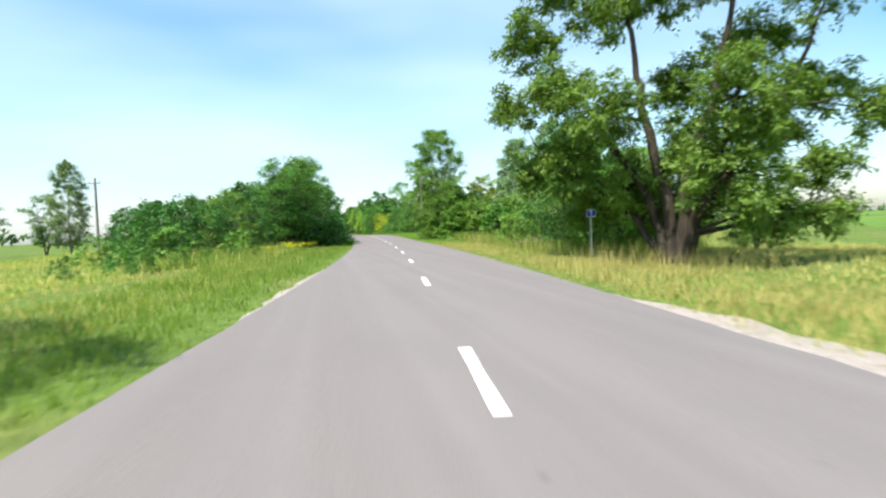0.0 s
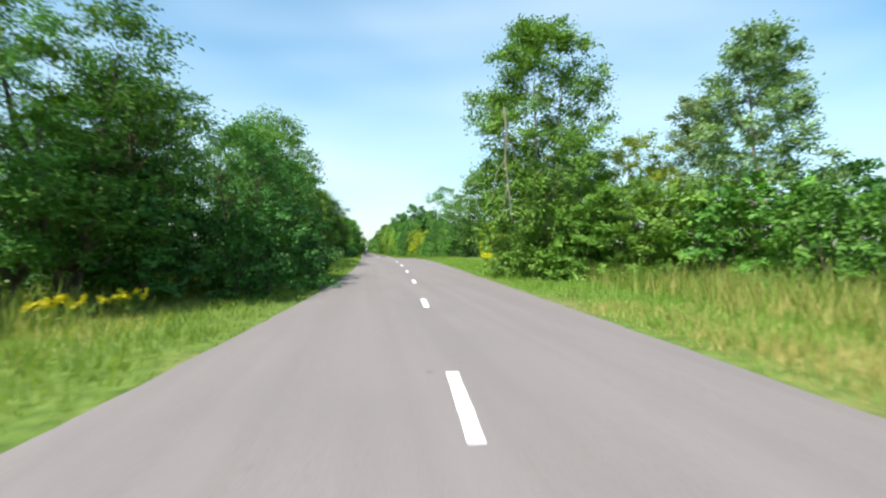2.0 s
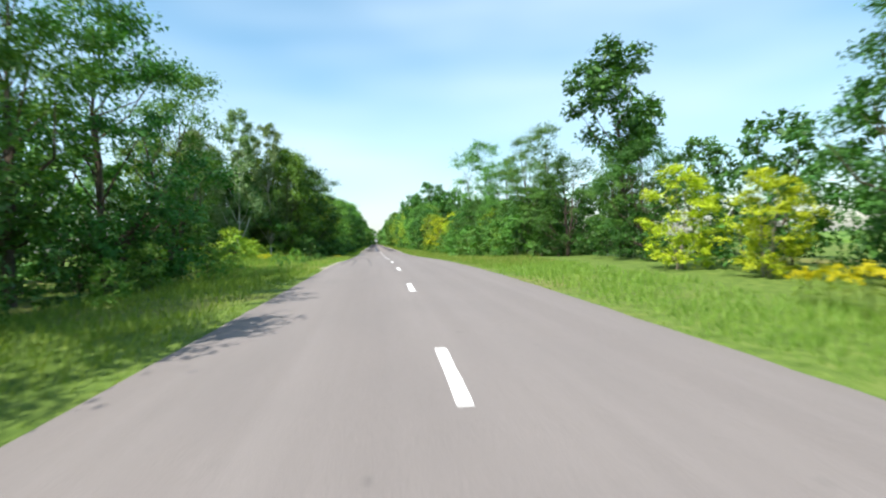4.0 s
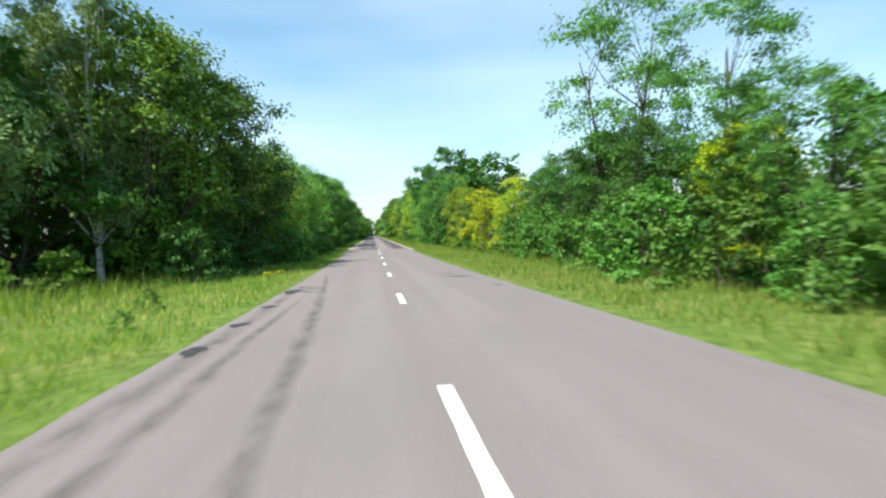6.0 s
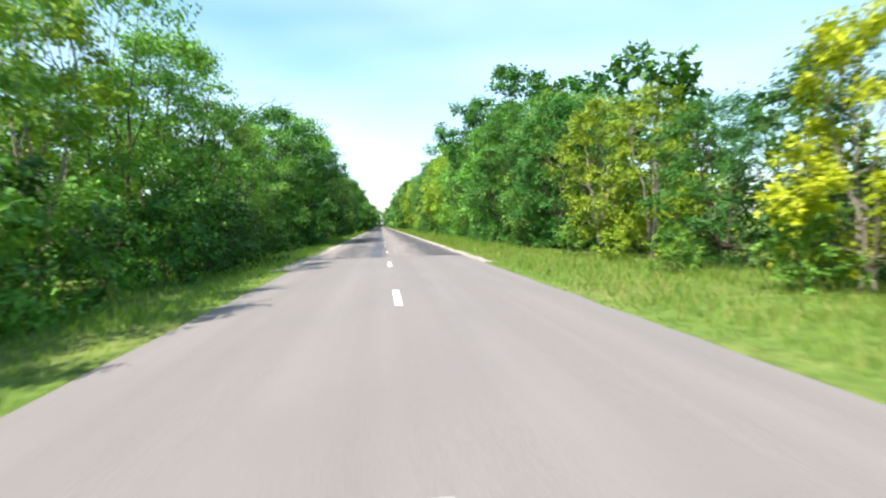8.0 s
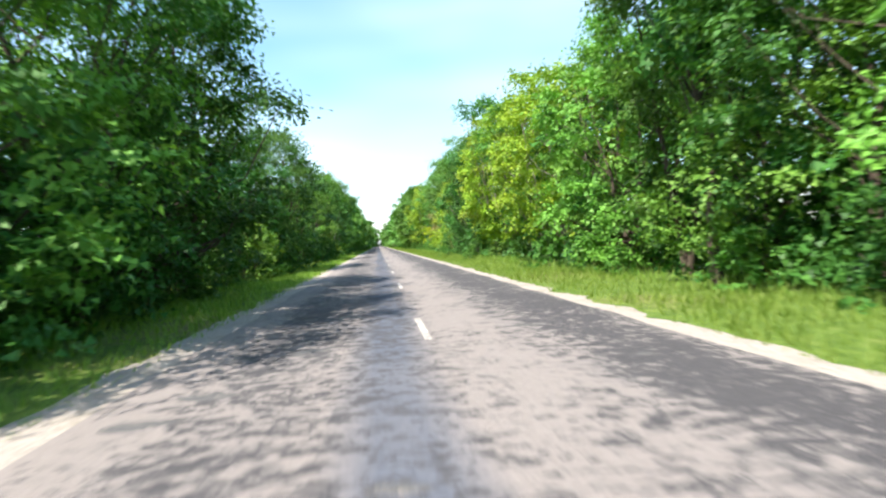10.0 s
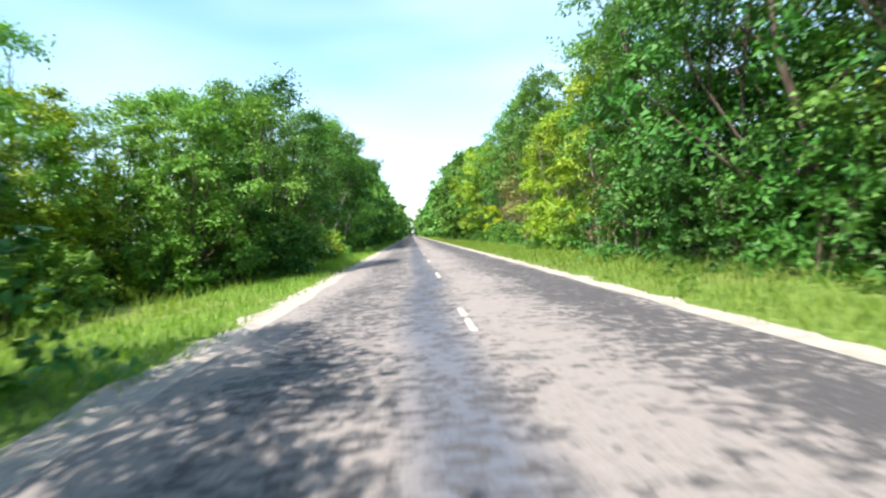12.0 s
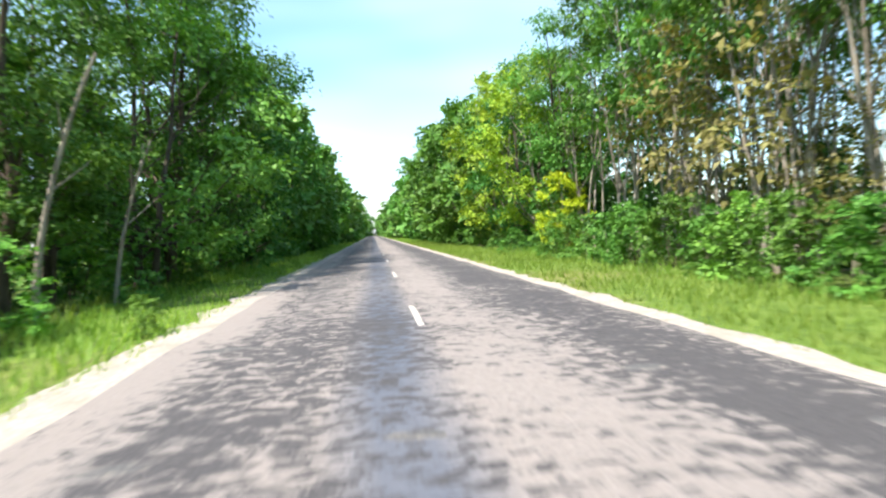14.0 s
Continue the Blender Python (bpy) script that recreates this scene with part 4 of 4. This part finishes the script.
for s, lat, h in ((20.5, -9.4, 0.9), (21.6, -10.6, 1.0), (23.0, -9.0, 0.8), (24.6, -8.4, 0.7), (19.2, -11.4, 0.8), (26.8, -7.8, 0.7), (91.5, -5.2, 0.5), (93.6, -4.6, 0.4), (95.2, -6.2, 0.6),
                  (98.2, -4.9, 0.45), (100.4, -4.4, 0.4), (103.0, -5.1, 0.5), (106.2, -4.6, 0.35), (109.5, -5.4, 0.5), (68.6, -5.6, 1.0), (70.0, -6.4, 1.2), (198.5, 5.0, 0.7), (208.4, 4.9, 0.5), (186.0, 5.2, 0.5)):
    grow("darkshrub", s, lat, h, 1.0, group="weeds in the verge")
for s, lat, h in ((236.0, -3.7, 0.55), (231.0, -4.6, 0.8), (205.6, 3.9, 0.35), (96.5, -5.4, 0.9)):
    grow("shrub", s, lat, h, 1.0)
along(158, 192, 4.6, ["back"], -12.4, (6.4, 7.4), 1.0)
along(192, 201, 4.6, ["back"], -11.4, (7.4, 8.4), 0.6)
along(202, 228, 5.0, ["back"], -16.4, (4.4, 5.2), 0.8)
along(228, 300, 4.6, ["back"], -12.6, (6.2, 7.2), 1.0)
along(158, 216, 4.6, ["back"], 12.6, (9.0, 10.2), 1.0)
along(217, 236, 4.4, ["back"], 13.4, (5.6, 6.8), 0.8)
along(254, 300, 5.4, ["back"], 13.6, (9.0, 10.2), 1.0)
along(300, 620, 5.5, ["far"], -8.0, (10.5, 12.5), 0.6, 1.0, "far trees along the road")
along(300, 620, 5.5, ["far"], 8.4, (10.5, 13.0), 0.6, 1.0, "far trees along the road")


# two pale leaning stems on the left
def leaning_tree(x, y, dx, h, r):
    holder = tagged(new("leaning_tree"), "slender dead tree with a pale leaning trunk", "tree")
    holder.location = (x, y, ground_z(x, y) - 0.05)
    path = [(dx * f * f, 0.15 * math.sin(3 * f), h * f) for f in np.linspace(0, 1, 8)]
    part("trunk", mesh_of("leaning_trunk", *tube(path, [r * (1 - 0.65 * f) for f in np.linspace(0, 1, 8)], 8), BARK_PALE, True), holder)
    for k, f in enumerate((0.5, 0.68, 0.84)):
        a = (dx * f * f, 0.15 * math.sin(3 * f), h * f)
        b = (a[0] + 0.5 - 0.3 * k, a[1] + 0.5 * (-1) ** k, a[2] + 0.6)
        part("branch", mesh_of("leaning_branch", *tube([a, b], [r * 0.35, 0.008], 5), BARK_PALE, True), holder)


leaning_tree(-6.5, 238.6, 1.3, 4.8, 0.075)
leaning_tree(-6.0, 240.6, 0.9, 3.6, 0.06)


# hanging dead branch in the aspen
def hanging_branch():
    holder = tagged(new("dead_branch"), "bare pale dead branch hanging from the aspen crown", "branch")
    holder.location = (2.5, 51.7, 6.4)
    main = [(0, 0, 0), (0.1, 0.05, -0.9), (0.02, 0.0, -1.9), (0.14, 0.05, -3.0), (0.26, 0.1, -4.1)]
    part("stem", mesh_of("dead_stem", *tube(main, [0.045, 0.04, 0.034, 0.025, 0.012], 6), BARK_PALE, True), holder)
    for a, b, c in (((0.02, 0, -1.9), (-0.3, 0.1, -2.4), (-0.42, 0.1, -3.3)), ((0.12, 0.05, -2.8), (0.0, 0.1, -3.4), (-0.12, 0.12, -4.0)), ((0.06, 0, -1.2), (0.3, 0, -1.4), (0.38, 0.1, -2.0))):
        part("twig", mesh_of("dead_twig", *tube([a, b, c], [0.022, 0.016, 0.006], 5), BARK_PALE, True), holder)


hanging_branch()


# ---- grass, weeds and flowers ----
def patchy(rng, s, lat, cell):
    """Smooth random values from 0 to 1 over the plan, with lumps of a given size."""
    u, v = (s - s.min()) / cell, (lat - lat.min()) / cell
    g = rng.uniform(0, 1, (int(u.max()) + 2, int(v.max()) + 2))
    i, j = u.astype(int), v.astype(int)
    p, q = u - i, v - j
    p, q = p * p * (3 - 2 * p), q * q * (3 - 2 * q)
    w = g[i, j] * (1 - p) * (1 - q) + g[i + 1, j] * p * (1 - q) + g[i, j + 1] * (1 - p) * q + g[i + 1, j + 1] * p * q
    return np.clip(0.5 + 1.3 * (w - 0.5), 0, 1)


def blades(name, s0, s1, lat0, lat1, density, low, high, width, material, seed, label, far=0.0):
    """Single blades of grass, one triangle each, in uneven tufts."""
    rng = np.random.default_rng(seed)
    n = int((s1 - s0) * abs(lat1 - lat0) * density)
    s, lat = rng.uniform(s0, s1, n), rng.uniform(min(lat0, lat1), max(lat0, lat1), n)
    tuft = 0.5 * patchy(rng, s, lat, 0.55) + 0.5 * patchy(rng, s, lat, 2.3)
    keep = rng.uniform(0, 1, n) < 0.35 + 0.65 * tuft
    s, lat, tuft = s[keep], lat[keep], tuft[keep]
    n = len(s)
    a = np.radians(np.minimum(0.0, -7.8 + 0.092 * np.maximum(s, 0.0)))
    x, y = np.interp(s, SS, CX) + lat * np.cos(a), np.interp(s, SS, CY) + lat * np.sin(a)
    z = np.array([ground_z(float(u), float(v)) for u, v in zip(x, y)]) - 0.03
    h = rng.uniform(low, high, n) * (0.6 + 0.7 * tuft) * np.clip((np.abs(lat) - 2.75) / 0.9, 0.35, 1.0)
    w = rng.uniform(0, 2 * math.pi, n)
    wd = width * rng.uniform(0.6, 1.4, n) * 0.5
    lean = rng.uniform(0.1, 0.7, n) * h
    q = np.empty((n, 3, 3))
    q[:, 0] = np.stack([x - np.sin(w) * wd, y + np.cos(w) * wd, z], 1)
    q[:, 1] = np.stack([x + np.sin(w) * wd, y - np.cos(w) * wd, z], 1)
    v = w + rng.normal(0, 0.6, n)
    q[:, 2] = np.stack([x + np.cos(v) * lean, y + np.sin(v) * lean, z + h], 1)
    ob = new(name, mesh_of(name, q.reshape(-1, 3), np.arange(3 * n).reshape(-1, 3), material))
    tagged(ob, label, "grass", kind="stuff")


LUSH, STRAW = "short lush green verge grass beside the asphalt", "tall dry straw-coloured grass on the verge"
for side, seed in ((-1, 1), (1, 2)):
    blades("verge_grass", 84, 160, side * 2.9, side * 7.0, 150, 0.08, 0.26, 0.03, GRASS_GREEN, 10 + seed, LUSH)
    blades("verge_grass", 156, 300, side * 3.2, side * 6.3, 145, 0.08, 0.28, 0.03, GRASS_GREEN, 20 + seed, LUSH)
    blades("verge_grass", 300, 420, side * 3.4, side * 6.3, 25, 0.15, 0.35, 0.10, GRASS_GREEN, 30 + seed, LUSH)
blades("verge_grass", -6, 86, -2.9, -7.5, 180, 0.08, 0.28, 0.03, GRASS_GREEN, 41, LUSH)
blades("verge_grass", 38, 86, 2.9, 6.8, 190, 0.08, 0.26, 0.03, GRASS_GREEN, 42, LUSH)
blades("verge_grass", -6, 50, 3.0, 6.5, 55, 0.07, 0.2, 0.035, GRASS_GREEN, 53, LUSH)
blades("dry_grass", -6, 43, 3.0, 9.0, 230, 0.08, 0.26, 0.024, GRASS_DRY, 43, STRAW)
blades("dry_grass", 2, 58, -4.6, -9.5, 70, 0.08, 0.24, 0.022, GRASS_DRY, 44, STRAW)
blades("dry_grass", -6, 58, -9.0, -26.0, 75, 0.08, 0.26, 0.04, GRASS_DRY, 45, STRAW)
blades("field_grass", -6, 58, -9.0, -26.0, 22, 0.08, 0.26, 0.045, GRASS_GREEN, 46, "rough green grass in the open field")
blades("dry_grass", 0, 52, 9.0, 24.0, 60, 0.08, 0.28, 0.045, GRASS_DRY, 47, STRAW)
blades("field_grass", 34, 52, 7.0, 14.0, 60, 0.12, 0.4, 0.05, GRASS_GREEN, 48, "rough green grass at the edge of the trees")
blades("dry_grass", 34, 52, 6.2, 11.0, 50, 0.10, 0.34, 0.022, GRASS_DRY, 49, STRAW)
blades("dry_grass", 40, 64, -5.0, -7.0, 40, 0.12, 0.34, 0.02, GRASS_DRY, 50, STRAW)
blades("dry_grass", 84, 160, 3.3, 7.0, 34, 0.08, 0.24, 0.022, GRASS_DRY, 51, STRAW)
blades("dry_grass", 84, 128, -3.2, -8.0, 30, 0.10, 0.28, 0.02, GRASS_DRY, 52, STRAW)


WEEDS = "tall green weeds and grass stalks before the trees"
blades("tall_weeds", 20, 60, 5.8, 10.0, 55, 0.35, 0.95, 0.035, GRASS_GREEN, 61, WEEDS)
blades("tall_dry_grass", 14, 60, 5.6, 10.5, 45, 0.35, 0.85, 0.018, GRASS_DRY, 62, STRAW)
blades("tall_weeds", 22, 62, -6.6, -11.0, 55, 0.30, 0.9, 0.035, GRASS_GREEN, 63, WEEDS)
blades("tall_dry_grass", 22, 62, -6.4, -11.0, 40, 0.35, 0.85, 0.018, GRASS_DRY, 64, STRAW)
blades("tall_weeds", 88, 124, -6.8, -12.0, 45, 0.30, 0.85, 0.035, GRASS_GREEN, 65, WEEDS)
blades("tall_weeds", 94, 150, 6.0, 8.6, 50, 0.12, 0.38, 0.03, GRASS_GREEN, 66, WEEDS)
blades("tall_weeds", 156, 260, 5.8, 7.6, 45, 0.15, 0.45, 0.03, GRASS_GREEN, 67, WEEDS)
blades("tall_weeds", 156, 260, -5.4, -7.6, 45, 0.15, 0.5, 0.03, GRASS_GREEN, 68, WEEDS)


def flower_clump(seed, tall, wide, stems, petals, name, label, leaf):
    """A clump of upright stalks with leaves and plume-shaped flower heads."""
    rng = np.random.default_rng(seed)
    holder = tagged(new(name), label, "flowers")
    bag, tips = Bag(), []
    for k in range(stems):
        w, r = rng.uniform(0, 2 * math.pi), wide * math.sqrt(rng.uniform())
        a = np.array([math.cos(w) * r, math.sin(w) * r, -0.05])
        h = tall * rng.uniform(0.7, 1.1)
        b = a * 1.25 + np.array([0, 0, h])
        bag.put(tube([a, (a + b) / 2, b], [0.009, 0.007, 0.004], 4))
        tips.append(b)
    tips = np.array(tips)
    tagged(part("stalk", mesh_of(name + "_stalk", bag.v, bag.f, leaf), holder), kind="stuff")
    v, f = leaf_cards(rng, tips - np.array([0, 0, tall * 0.4]), np.full(len(tips), tall * 0.3), 1.3, 12, 0.12, 0.03, 0.2)
    tagged(part("leaf", mesh_of(name + "_leaf", v, f, leaf), holder), kind="stuff")
    v, f = leaf_cards(rng, tips, np.full(len(tips), 0.11), 1.2, 16, 0.09, 0.06, 0.2)
    tagged(part("flower_head", mesh_of(name + "_head", v, f, petals), holder), kind="stuff")
    return holder


GOLD = flower_clump(3, 0.8, 0.5, 20, FLOWER, "goldenrod_clump", "clump of goldenrod with bright yellow flower plumes in the grass", GRASS_GREEN)
first_gold = True
for s, lat, f in ((35.0, -6.3, 0.8), (37.4, -6.9, 0.8), (41.5, -6.3, 0.7), (43.0, -5.9, 0.7), (33.0, -7.4, 0.7),
                  (66.5, 6.0, 0.9), (67.6, 6.2, 1.0), (68.8, 5.9, 1.0), (70.2, 6.2, 0.9), (71.5, 6.4, 0.8), (98.5, -7.6, 0.7), (101.0, -7.9, 0.8), (119.0, -4.6, 0.35), (120.0, -4.3, 0.3)):
    x, y = at(s, lat)
    m = pose(x, y, ground_z(x, y), 0, 0, PICK.uniform(0, 360)) @ Matrix.Scale(f, 4)
    if first_gold:
        GOLD.matrix_basis, first_gold, f0 = m, False, f
    else:
        copy_thing(GOLD, m @ Matrix.Scale(1 / f0, 4))["group"] = "goldenrod clumps"
GOLD["group"] = "goldenrod clumps"
THISTLE = flower_clump(5, 0.7, 0.6, 16, PALE_FLOWER, "thistle_clump", "clump of faded thistles with pale woolly seed heads", GRASS_DRY)
x, y = at(31.5, 7.4)
THISTLE.matrix_basis = pose(x, y, ground_z(x, y))
copy_thing(THISTLE, pose(x + 1.1, y + 0.8, ground_z(x, y), 0, 0, 80))


# ---- kilometre sign, pole, crop field, far woods ----
def kilometre_sign(x, y):
    holder = tagged(new("kilometre_sign"), "small blue kilometre sign with a white figure on a steel post", "road sign")
    holder.matrix_basis = pose(x, y, ground_z(x, y) - 0.05, 0, 0, -6)
    bm = bmesh.new()
    bmesh.ops.create_cone(bm, cap_ends=True, segments=14, radius1=0.03, radius2=0.03, depth=1.95)
    bmesh.ops.translate(bm, vec=(0, 0, 0.975), verts=bm.verts)
    part("post", bm_mesh("sign_post", bm, STEEL), holder)
    bm = bmesh.new()
    box_bm(bm, (0.36, 0.012, 0.27), (0, -0.042, 1.76), 0.004)
    plate = part("plate", bm_mesh("sign_plate", bm, SIGN_BLUE), holder)
    bm = bmesh.new()
    for size, centre in (((0.34, 0.003, 0.012), (0, -0.0505, 1.884)), ((0.34, 0.003, 0.012), (0, -0.0505, 1.636)), ((0.012, 0.003, 0.236), (-0.164, -0.0505, 1.76)), ((0.012, 0.003, 0.236), (0.164, -0.0505, 1.76))):
        box_bm(bm, size, centre)
    part("border", bm_mesh("sign_border", bm, SIGN_WHITE), plate)
    curve = bpy.data.curves.new("sign_figure", "FONT")
    curve.body, curve.size, curve.extrude, curve.align_x = "7", 0.24, 0.002, "CENTER"
    curve.materials.append(SIGN_WHITE.m)
    figure = new("figure", curve)
    figure.parent = plate
    figure.matrix_basis = pose(0, -0.052, 1.675, 90, 0, 0)
    bm = bmesh.new()
    box_bm(bm, (0.07, 0.05, 0.03), (0, -0.02, 1.76), 0.004)
    part("bracket", bm_mesh("sign_bracket", bm, STEEL), holder)


kilometre_sign(*at(19.3, 6.5))


def utility_pole(x, y, h):
    holder = tagged(new("utility_pole"), "grey weathered wooden utility pole standing in the field", "pole")
    holder.location = (x, y, ground_z(x, y) - 0.2)
    part("post", mesh_of("pole_post", *tube([(0, 0, 0), (0, 0, h * 0.5), (0.03, 0, h)], [0.13, 0.115, 0.09], 10), POLE_WOOD, True), holder)
    bm = bmesh.new()
    box_bm(bm, (1.0, 0.09, 0.09), (0, -0.12, h - 0.45), 0.01)
    part("crossarm", bm_mesh("pole_arm", bm, POLE_WOOD), holder)
    for k in (-0.42, 0.42):
        part("insulator", mesh_of("pole_insulator", *tube([(k, -0.12, h - 0.40), (k, -0.12, h - 0.33), (k, -0.12, h - 0.27), (k, -0.12, h - 0.22)], [0.02, 0.045, 0.04, 0.015], 8), PORCELAIN, True), holder)


utility_pole(-25.5, 54.0, 6.6)


def crop_field():
    verts, faces = [], []
    xs, ys = np.linspace(38, 420, 40), np.linspace(-40, 560, 50)
    for y in ys:
        for x in xs:
            edge = x in (xs[0], xs[-1]) or y in (ys[0], ys[-1])
            verts.append((x + 0.2 * (y - 60) * (1 if x == xs[0] else 0.2), y, -0.6 if edge else 0.30 + 0.06 * noise.noise((x * 0.3, y * 0.3, 0)) + 0.3 * noise.noise((x * 0.06, y * 0.06, 0.0))))
    n = len(xs)
    for i in range(len(ys) - 1):
        for k in range(n - 1):
            faces.append((i * n + k, i * n + k + 1, (i + 1) * n + k + 1, (i + 1) * n + k))
    tagged(new("crop_field", mesh_of("crop_field", verts, faces, CROP, True)), "bright green low crop on the wide flat field", "field", kind="stuff")


crop_field()


def far_woods(name, x0, y0, x1, y1, height, seed):
    """A distant belt of trees: many leafy clumps in one mesh."""
    rng = np.random.default_rng(seed)
    n = int(math.hypot(x1 - x0, y1 - y0) / 3.0)
    f = rng.uniform(0, 1, n)
    c = np.stack([x0 + (x1 - x0) * f + rng.normal(0, 4, n), y0 + (y1 - y0) * f + rng.normal(0, 4, n), rng.uniform(0.1, 0.8, n) * height * (0.7 + 0.3 * np.sin(f * 40 + 3 * np.sin(f * 17)))], 1)
    v, fa = leaf_cards(rng, c, np.full(n, height * 0.32), 0.8, 14, height * 0.22, height * 0.16)
    tagged(new(name, mesh_of(name, v, fa, LEAF_DARK)), "distant belt of dark green woodland on the horizon", "woods", kind="stuff")


far_woods("far_woods", 60, 620, 700, 420, 9, 1)
far_woods("far_woods", -60, 330, -520, 260, 10, 2)
far_woods("far_woods", -520, 260, -700, 60, 10, 3)
for k in range(17):
    stand("far", -44 + 5.5 * k + PICK.uniform(-1, 1), 628 + PICK.uniform(-6, 6), PICK.uniform(12, 16), 1.1, group="trees where the road ends")


# ---- stains on the asphalt ----
def stain(points, wide, material, name, label, parent, lift=0.006, seed=1):
    """A thin dark film along a line of places (s, lat) on the road."""
    p = np.array(points, float)
    t = np.linspace(0, len(p) - 1, 8 * len(p))
    s, lat = np.interp(t, range(len(p)), p[:, 0]), np.interp(t, range(len(p)), p[:, 1])
    verts, faces = [], []
    for k, (a, b) in enumerate(zip(s, lat)):
        f = k / (len(t) - 1)
        w = wide * 0.5 * (math.sin(math.pi * f) ** 0.4) * (1 + 0.5 * noise.noise((k * 0.35, seed, 0)))
        for q in (-1, 0, 1):
            off = b + q * w + 0.04 * q * noise.noise((k * 1.3, seed, q))
            x, y = at(a, off)
            verts.append((x, y, rise(y) + 0.035 * (1 - (off / 3.0) ** 2) + lift))
    faces = [(3 * k + j, 3 * k + j + 1, 3 * k + j + 4, 3 * k + j + 3) for k in range(len(t) - 1) for j in (0, 1)]
    me = mesh_of(name, verts, faces, material, True)
    layer = me.uv_layers.new(name="across")
    for loop in me.loops:
        layer.data[loop.index].uv = (1.0 if loop.vertex_index % 3 == 1 else 0.0, 0.0)
    return part(name, me, parent, label)


stain([(87, -1.0), (93, -1.12), (98, -1.2), (101, -1.3), (103.5, -1.4), (106.5, -1.55), (110, -1.75), (113.5, -1.95), (118, -2.3)], 0.30, SMEAR, "tyre_mark", "dark curved tyre mark", road_a, 0.003, seed=2)
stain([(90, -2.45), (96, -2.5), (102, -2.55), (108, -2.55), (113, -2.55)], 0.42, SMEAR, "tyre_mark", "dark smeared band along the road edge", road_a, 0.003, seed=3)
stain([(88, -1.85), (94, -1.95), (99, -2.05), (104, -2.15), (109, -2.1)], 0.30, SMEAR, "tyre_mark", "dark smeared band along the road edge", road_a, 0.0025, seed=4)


# ---- bitumen patches and potholes of the old road ----
def road_patch(s, lat, long, wide, seed, material, name, label="", parent=road_b):
    """An uneven blob of repair asphalt, a little proud of the road."""
    rng = np.random.default_rng(seed)
    n = 22
    w = np.linspace(0, 2 * math.pi, n, endpoint=False)
    r = 0.5 * (1 + sum(rng.uniform(-0.4, 0.4) / k ** 0.7 * np.cos(k * w + rng.uniform(0, 6.28)) for k in (1, 2, 3, 4, 5, 7)))
    r = np.maximum(r, 0.12)
    z = rise(s) + 0.035 * (1 - (lat / 3.0) ** 2) + (0.006 if parent is road_b else 0.0)
    verts = [(0.0, 0.0, 0.004)]
    for ring, h in ((0.85, 0.004), (1.0, -0.002)):
        for k in range(n):
            w = 2 * math.pi * k / n
            verts.append((math.cos(w) * r[k] * wide * ring, math.sin(w) * r[k] * long * ring, h))
    faces = [(0, 1 + k, 1 + (k + 1) % n) for k in range(n)]
    for k in range(n):
        a, b, c, d = 1 + k, 1 + (k + 1) % n, 1 + n + (k + 1) % n, 1 + n + k
        faces += [(a, d, c), (a, c, b)]
    ob = part(name, mesh_of(name, verts, faces, material, True), parent, label)
    x, y = at(s, lat)
    ob.location = (x, y, z)
    return ob


MEND = Mat("repair_asphalt", rough=0.85, specular=0.2)
mend = MEND.noise(8.0, 6.0, (1, 1, 1), rough=0.7)
MEND.colour(MEND.mix(MEND.grey(mend, 0.52, 0.68, 0.0, 0.85), MEND.ramp(MEND.noise(45.0, 3.0), [(0.3, (0.075, 0.073, 0.075)), (0.7, (0.135, 0.130, 0.131))]), (0.25, 0.215, 0.19)))
MEND.bump(mend, 0.5, 0.02)
scatter = random.Random(12)
for k in range(170):
    s = 153.5 + 110 * scatter.random()
    lane = scatter.random()
    lat = scatter.uniform(-2.4, -0.9) if lane < 0.6 else scatter.uniform(1.2, 2.5) if lane < 0.9 else scatter.uniform(-0.6, 0.9)
    road_patch(s, lat, scatter.uniform(0.10, 0.30), scatter.uniform(0.15, 0.55), k, MEND, "asphalt_patch")

for k, (s, lat, long, wide) in enumerate(((111.4, -2.55, 1.0, 0.75), (112.0, -2.05, 0.18, 0.5), (112.6, -2.35, 0.16, 0.4), (110.9, -2.1, 0.14, 0.4), (108.0, -2.6, 0.4, 0.35), (105.6, -2.6, 0.4, 0.3), (103.4, -2.62, 0.5, 0.3),
                                          (113.5, 2.05, 0.3, 0.75), (113.8, 1.7, 0.12, 0.6), (115.0, 1.8, 0.16, 0.55), (110.0, 2.45, 0.14, 0.3))):
    road_patch(s, lat, long, wide, 400 + k, TAR, "tar_patch", "black patch of bitumen", road_a)
